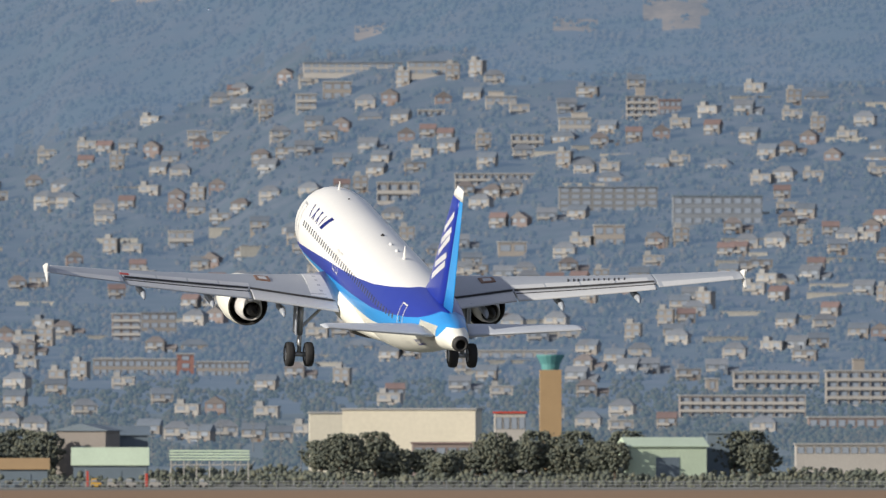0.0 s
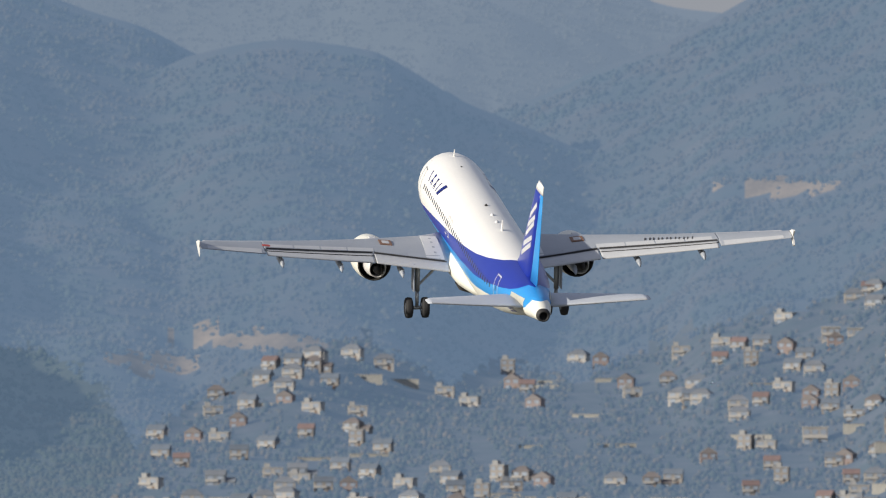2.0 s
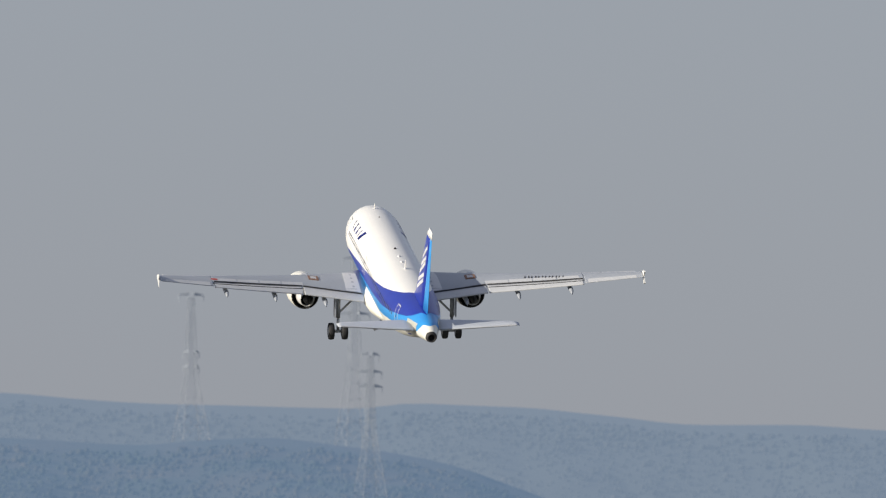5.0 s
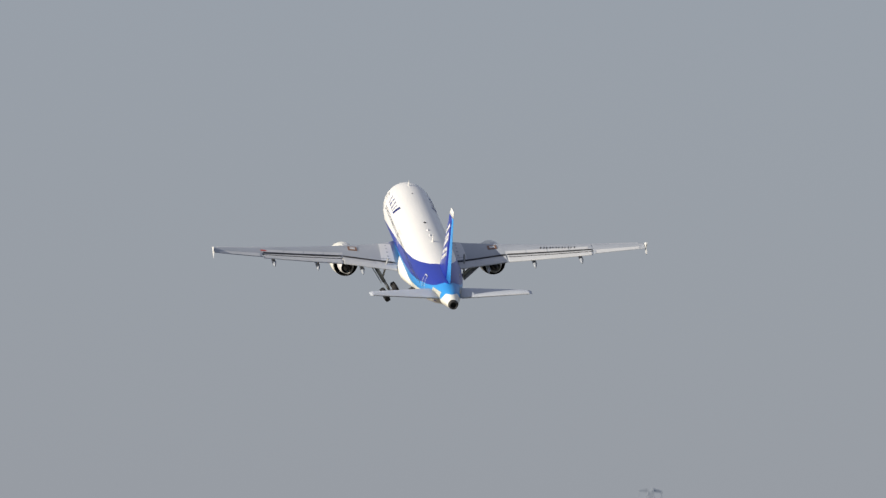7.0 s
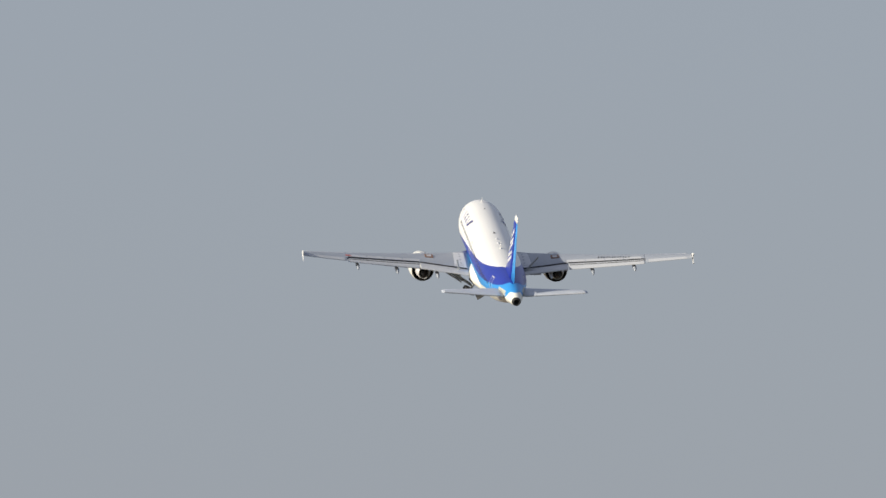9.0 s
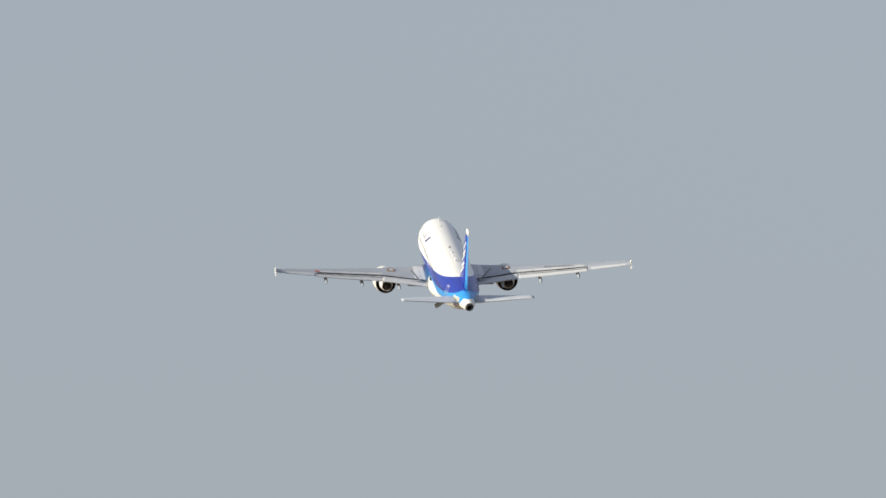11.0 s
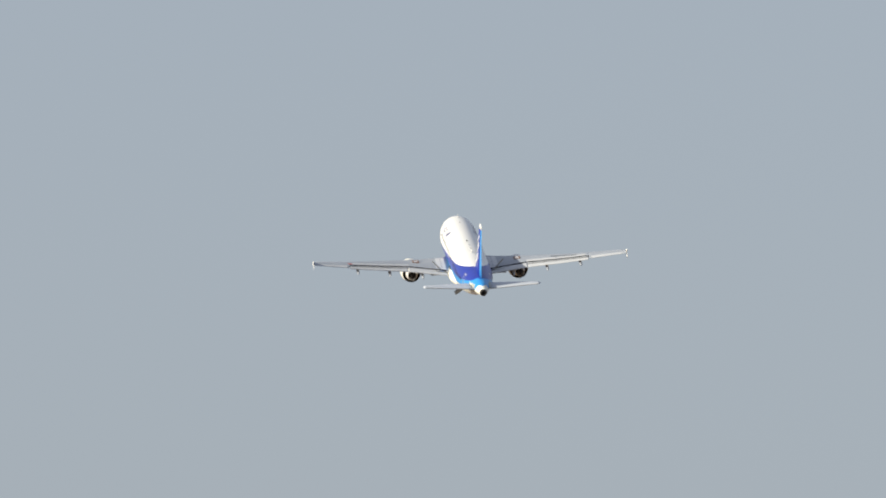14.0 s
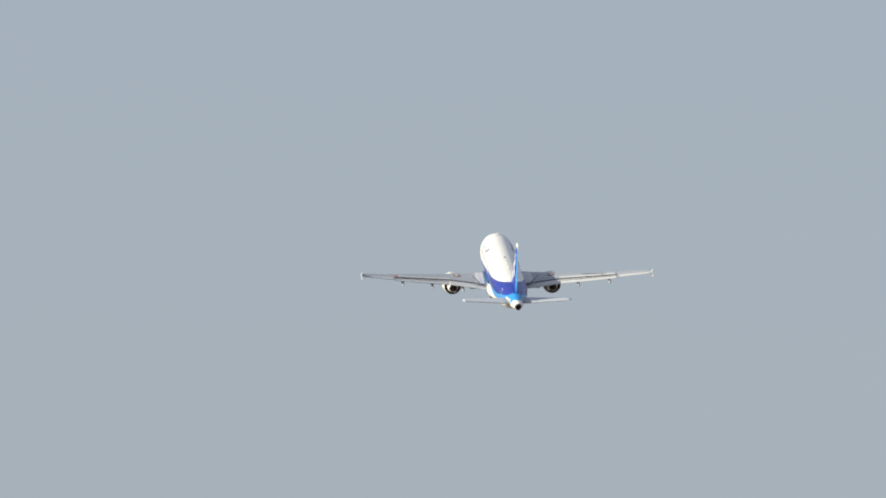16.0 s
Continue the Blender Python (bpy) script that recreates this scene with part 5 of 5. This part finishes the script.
def trees():
    makes = [tree(7.5, 3.2, 1, "broad dark green tree at the airfield edge"), tree(6.0, 2.8, 2, "rounded green tree at the airfield edge"), tree(4.6, 2.4, 3, "low bushy tree with olive leaves"), tree(8.6, 3.6, 4, "tall dark tree rising over its neighbours")]
    first = set()

    def set_tree(k, u, d, turn):
        m = Matrix.Translation(spot(u, d)) @ pose(0, 0, 0, 0, 0, turn)
        if k in first:
            copy_thing(makes[k], m)
        else:
            first.add(k)
            makes[k].matrix_basis = m
    rnd = random.Random(5)
    for u0, u1, count, kinds in ((-620, -170, 20, (0, 3, 3, 1)), (-170, 20, 12, (0, 1, 2)), (20, 95, 5, (1, 0)), (560, 700, 8, (1, 2, 0)), (850, 1110, 14, (1, 0, 2, 1)), (1285, 1350, 4, (0, 1)), (700, 860, 5, (2, 2)), (-1000, -620, 12, (0, 1, 3))):
        for j in range(count):
            set_tree(kinds[j % len(kinds)], u0 + (u1 - u0) * (j + rnd.random()) / count, rnd.uniform(2660, 2740), rnd.uniform(0, 360))


trees()


def scrub():
    rows = []
    for _ in range(5200):
        u, d = rng.uniform(-420, 1720), rng.uniform(2624, 2760)
        tall = 0.55 + 0.75 * max(0, noise.noise(Vector((u / 90, d / 60, 9))) + 0.3)
        p = spot(u, d)
        r = rng.uniform(0.2, 0.5)
        rows.append((p.x, p.y, p.z + r * 0.4 + rng.uniform(0, 1.6) * tall, r, r * rng.uniform(0.7, 1.2)))
    tagged(clumps("edge_scrub", NEAR_LEAF, rows, level=1), "dark hedges and scrub behind the airfield fence", "scrub", kind="stuff")


scrub()


# ---- the town's houses, row upon row along the slope ----
WALL_CONCRETE = mat("retaining_concrete", (0.34, 0.33, 0.30), 0.9, vary=0.25, scale=0.4)


# bearing, drop below the crest line and breadth of the houses that stand out
SLOPE_WEST = (83, 294, 35, 153, 270, 28, 183, 281, 30, 225, 276, 42, 264, 231, 44, 267, 281, 30, 301, 294, 30, 356, 287, 26, 151, 305, 30, 279, 316, 28, 60, 335, 50, 110, 335, 50,
              262, 357, 30, 223, 375, 36, 312, 364, 27, 349, 364, 27, 310, 380, 30, 347, 390, 30, 384, 346, 34, 472, 316, 42, 476, 368, 48, 389, 414, 50, 459, 418, 34, 430, 462, 60)
SLOPE_MIDDLE = (646, 197, 45, 689, 192, 22, 655, 225, 56, 603, 235, 30, 650, 272, 40, 605, 307, 42, 672, 297, 34, 663, 316, 30, 719, 258, 22, 757, 250, 30, 787, 256, 34, 856, 267, 26,
                745, 282, 44, 790, 284, 44, 735, 318, 60, 860, 297, 30, 785, 198, 32, 835, 199, 32, 920, 217, 36, 545, 355, 40, 880, 410, 34, 918, 405, 34, 968, 400, 40, 1020, 398, 46)
SLOPE_EAST = (1074, 240, 30, 1252, 212, 44, 1316, 217, 42, 1324, 252, 42, 1403, 227, 30, 1449, 250, 26, 1204, 235, 48, 1171, 265, 34, 1122, 260, 30, 1061, 278, 52, 1163, 301, 50, 1204, 296, 34,
              1270, 308, 50, 1357, 283, 34, 1393, 285, 54, 1431, 268, 26, 1474, 291, 26, 1347, 339, 30, 1556, 318, 40, 1372, 444, 40, 1500, 262, 34, 1530, 225, 40, 1440, 330, 40)
WEST_VILLAGE = (-502, 290, 42, -572, 392, 36, -687, 388, 34, -782, 443, 36, -860, 522, 44, -802, 483, 36, -702, 412, 34, -582, 432, 34, -522, 492, 36, -742, 512, 40, -652, 452, 36, -840, 470, 30,
                -217, 342, 34, -102, 302, 40, -60, 306, 34, -190, 352, 30, -620, 380, 30, -490, 400, 34, -640, 500, 36, -700, 470, 30, -540, 350, 34)

LOWER_ROW = (262, 776, 40, 312, 781, 40, 352, 786, 34, 398, 779, 44, 448, 783, 44, 498, 788, 40, 540, 776, 36, 60, 770, 40, 12, 764, 40, 1350, 770, 40, 1100, 768, 40, 1040, 762, 40,
             -60, 752, 40, -130, 760, 40, 1180, 764, 36, 470, 745, 40, 380, 735, 34, 330, 740, 34)


def joined_houses(places):
    """The upper, farthest houses of the slope, joined into one mesh."""
    verts, faces, index, mats = [], [], [], []

    def gather(ob, m):
        me = ob.data
        if me:
            base = len(verts)
            verts.extend(tuple(m @ v.co) for v in me.vertices)
            slots = []
            for material in me.materials:
                if material not in mats:
                    mats.append(material)
                slots.append(mats.index(material))
            for f in me.polygons:
                faces.append(tuple(base + i for i in f.vertices))
                index.append(slots[f.material_index])
        for c in ob.children:
            gather(c, m @ c.matrix_basis)
    for u, e, k, turn in places:
        d = distance_for(u, e)
        if d <= 4560:
            gather(KINDS[k], Matrix.Translation(spot(u, d) - Vector((0, 0, 0.35))) @ pose(0, 0, 0, 0, 0, turn))
    ob = link("upper_slope_houses", verts, faces, mats, index=index)
    tagged(ob, "small pale houses packed along the upper town slope", "houses", kind="stuff")


def town():
    rnd = random.Random(11)
    e = 78.0
    spots = []
    for row in (SLOPE_WEST, SLOPE_MIDDLE, SLOPE_EAST, WEST_VILLAGE, LOWER_ROW):
        for u, y, w in zip(row[0::3], row[1::3], row[2::3]):
            k = rnd.choice((7, 1) if w < 28 else (0, 5, 1, 3) if w < 38 else (2, 3, 8, 0) if w < 50 else (4, 9, 6))
            ob = put_house(u, HORIZON - y, k, rnd.uniform(-22, 2))
            if ob:
                taken.append((u, HORIZON - y + 10, w + 8, 24))
                ob["group"] = "houses of the hillside town"
    while e < 715:
        u = -960 + rnd.uniform(0, 40)
        while u < 1640:
            step = rnd.uniform(32, 48)
            uu, ee = u, e + rnd.uniform(-9, 9)
            u += step
            top = curve_at(TOWN_TOP, uu)
            if ee > top - 6:
                continue
            if uu < -420 and ee < 190 or -420 < uu < 120 and 330 < ee < 440:
                continue
            dense = 0.85 if -890 < uu < -330 and ee > 220 else 0.66 if ee > 300 else 0.5
            if noise.noise(Vector((uu / 110, ee / 55, 5))) < -0.22 and rnd.random() < 0.8:
                continue
            if rnd.random() > dense or not free(uu, ee + 10, 33, 19):
                continue
            spots.append((uu, ee))
        e += 19
    spots = sorted(rnd.sample(spots, min(300, len(spots))), key=lambda q: q[1])
    for uu, ee in spots[:240]:
        k = rnd.choice((0, 0, 1, 2, 2, 3, 3, 4, 5, 6, 7, 8, 9))
        ob = put_house(uu, ee, k, rnd.uniform(-24, 4))
        if ob:
            taken.append((uu, ee + 10, 32, 19))
            ob["group"] = "houses of the hillside town" if ee > 300 else "houses of the lower town"
    joined_houses([(uu, ee, rnd.choice((0, 0, 1, 2, 2, 3, 4, 5, 6, 7, 8, 9)), rnd.uniform(-24, 4)) for uu, ee in spots[240:]])
    for k, src in enumerate(KINDS):
        if k not in used:
            put_house(300 + 40 * k, 320, k, 0)
    # the hedges share the town leaf and its emitted haze
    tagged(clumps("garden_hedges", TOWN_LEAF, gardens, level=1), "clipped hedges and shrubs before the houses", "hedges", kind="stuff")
    # terrace walls
    first = None
    for j in range(70):
        uu = rnd.uniform(-850, 1580)
        top = curve_at(TOWN_TOP, uu)
        ee = rnd.uniform(120, top - 10)
        if uu < -420 and ee < 190:
            continue
        d = distance_for(uu, ee)
        if first is None:
            first = new("retaining_wall")
            part("wall_face", box(-4.5, 4.5, 0, 0.6, -1.5, 0.75), WALL_CONCRETE, first)
            part("coping", box(-4.55, 4.55, -0.08, 0.68, 0.75, 0.87), CONCRETE, first)
            tagged(first, "weathered concrete terrace wall with a coping", "retaining wall", "terrace walls of the town")
            first.matrix_basis = Matrix.Translation(spot(uu, d)) @ pose(0, 0, 0, 0, 0, rnd.uniform(-12, 12))
        else:
            copy_thing(first, Matrix.Translation(spot(uu, d)) @ pose(0, 0, 0, 0, 0, rnd.uniform(-12, 12)))


town()


# ---- what moves: the airliner on its climb, and its landing gear folding inwards ----
def motions():
    plane_rows = [
        (0, pose(18.11, 860.05, 12.77, 11.91, 0.38, 9.44)),
        (0.5, pose(11.55, 898.52, 15.49, 13.12, -0.25, 9.61)),
        (1, pose(4.94, 937.01, 18.81, 14.34, -0.92, 9.50)),
        (1.5, pose(-1.69, 975.67, 22.75, 15.19, -1.29, 9.48)),
        (2, pose(-8.35, 1014.42, 27.43, 15.53, -1.23, 9.40)),
        (2.5, pose(-15.05, 1053.10, 32.68, 15.56, -1.05, 9.26)),
        (3, pose(-21.81, 1091.87, 38.46, 15.48, -1.06, 9.20)),
        (3.5, pose(-28.66, 1130.62, 44.50, 15.50, -1.05, 9.19)),
        (4, pose(-35.34, 1169.22, 50.62, 15.88, -0.77, 9.35)),
        (4.2, pose(-38.09, 1184.62, 53.25, 16.08, -0.61, 9.37)),
        (5.25, pose(-51.93, 1264.09, 67.79, 17.15, -0.91, 9.30)),
        (6.3, pose(-65.76, 1343.39, 82.41, 18.16, -1.20, 9.16)),
        (6.5, pose(-68.40, 1358.56, 85.02, 18.26, -1.13, 9.19)),
        (7, pose(-75.01, 1396.48, 91.75, 18.42, -0.95, 9.28)),
        (7.5, pose(-81.61, 1434.39, 98.48, 18.48, -0.61, 9.31)),
        (8, pose(-88.20, 1472.35, 105.21, 18.42, -0.24, 9.34)),
        (8.5, pose(-94.79, 1510.25, 111.93, 18.16, -0.00, 9.36)),
        (9, pose(-101.38, 1548.00, 118.65, 17.80, -0.06, 9.37)),
        (9.2, pose(-104.02, 1563.07, 121.33, 17.69, -0.10, 9.35)),
        (10.25, pose(-117.84, 1640.98, 135.42, 17.68, -0.99, 9.30)),
        (11.3, pose(-131.64, 1718.82, 149.49, 17.64, -1.87, 9.22)),
        (11.5, pose(-134.27, 1733.80, 152.17, 17.67, -2.03, 9.21)),
        (12, pose(-140.83, 1771.28, 158.86, 17.71, -2.37, 9.14)),
        (12.5, pose(-147.39, 1808.79, 165.55, 17.81, -2.53, 9.11)),
        (13, pose(-153.95, 1846.27, 172.24, 17.86, -2.66, 9.15)),
        (13.5, pose(-160.50, 1883.71, 178.92, 17.96, -2.81, 9.21)),
        (14, pose(-167.06, 1921.08, 185.60, 18.02, -2.68, 9.25)),
        (14.5, pose(-173.61, 1958.35, 192.28, 18.18, -2.36, 9.34)),
        (15, pose(-180.16, 1995.50, 198.95, 18.42, -1.97, 9.48)),
        (15.5, pose(-186.69, 2032.53, 205.63, 18.69, -1.53, 9.57)),
        (16, pose(-193.22, 2069.48, 212.30, 18.86, -1.13, 9.57)),
    ]

    walk(airliner, plane_rows)
    swing = {-1: [(0, 0), (5.6, 0), (6.3, 9), (6.6, 18), (6.9, 28), (7.2, 34), (7.5, 38), (8, 43), (8.5, 50), (9, 57), (9.2, 61), (10.2, 80), (11.3, 88), (16, 90)],
             1: [(0, 0), (5.5, 0), (6.3, 14), (6.6, 27), (6.9, 42), (7.2, 57), (7.6, 72), (8.2, 84), (9.2, 89), (16, 90)]}
    hang = [(0, 0), (2.0, 0), (2.5, 12), (3.5, 30), (4.2, 38), (6.3, 46), (9, 50), (14.6, 50), (15.8, 0), (16, 0)]
    for side in (-1, 1):
        p = GEAR_PIVOT[side]
        walk(gears[side], [(t, pose(*p, 0, side * a, 0)) for t, a in swing[side]])
        q = DOOR_HINGE[side]
        walk(doors[side], [(t, pose(*q, 0, side * a, 0)) for t, a in hang])


motions()
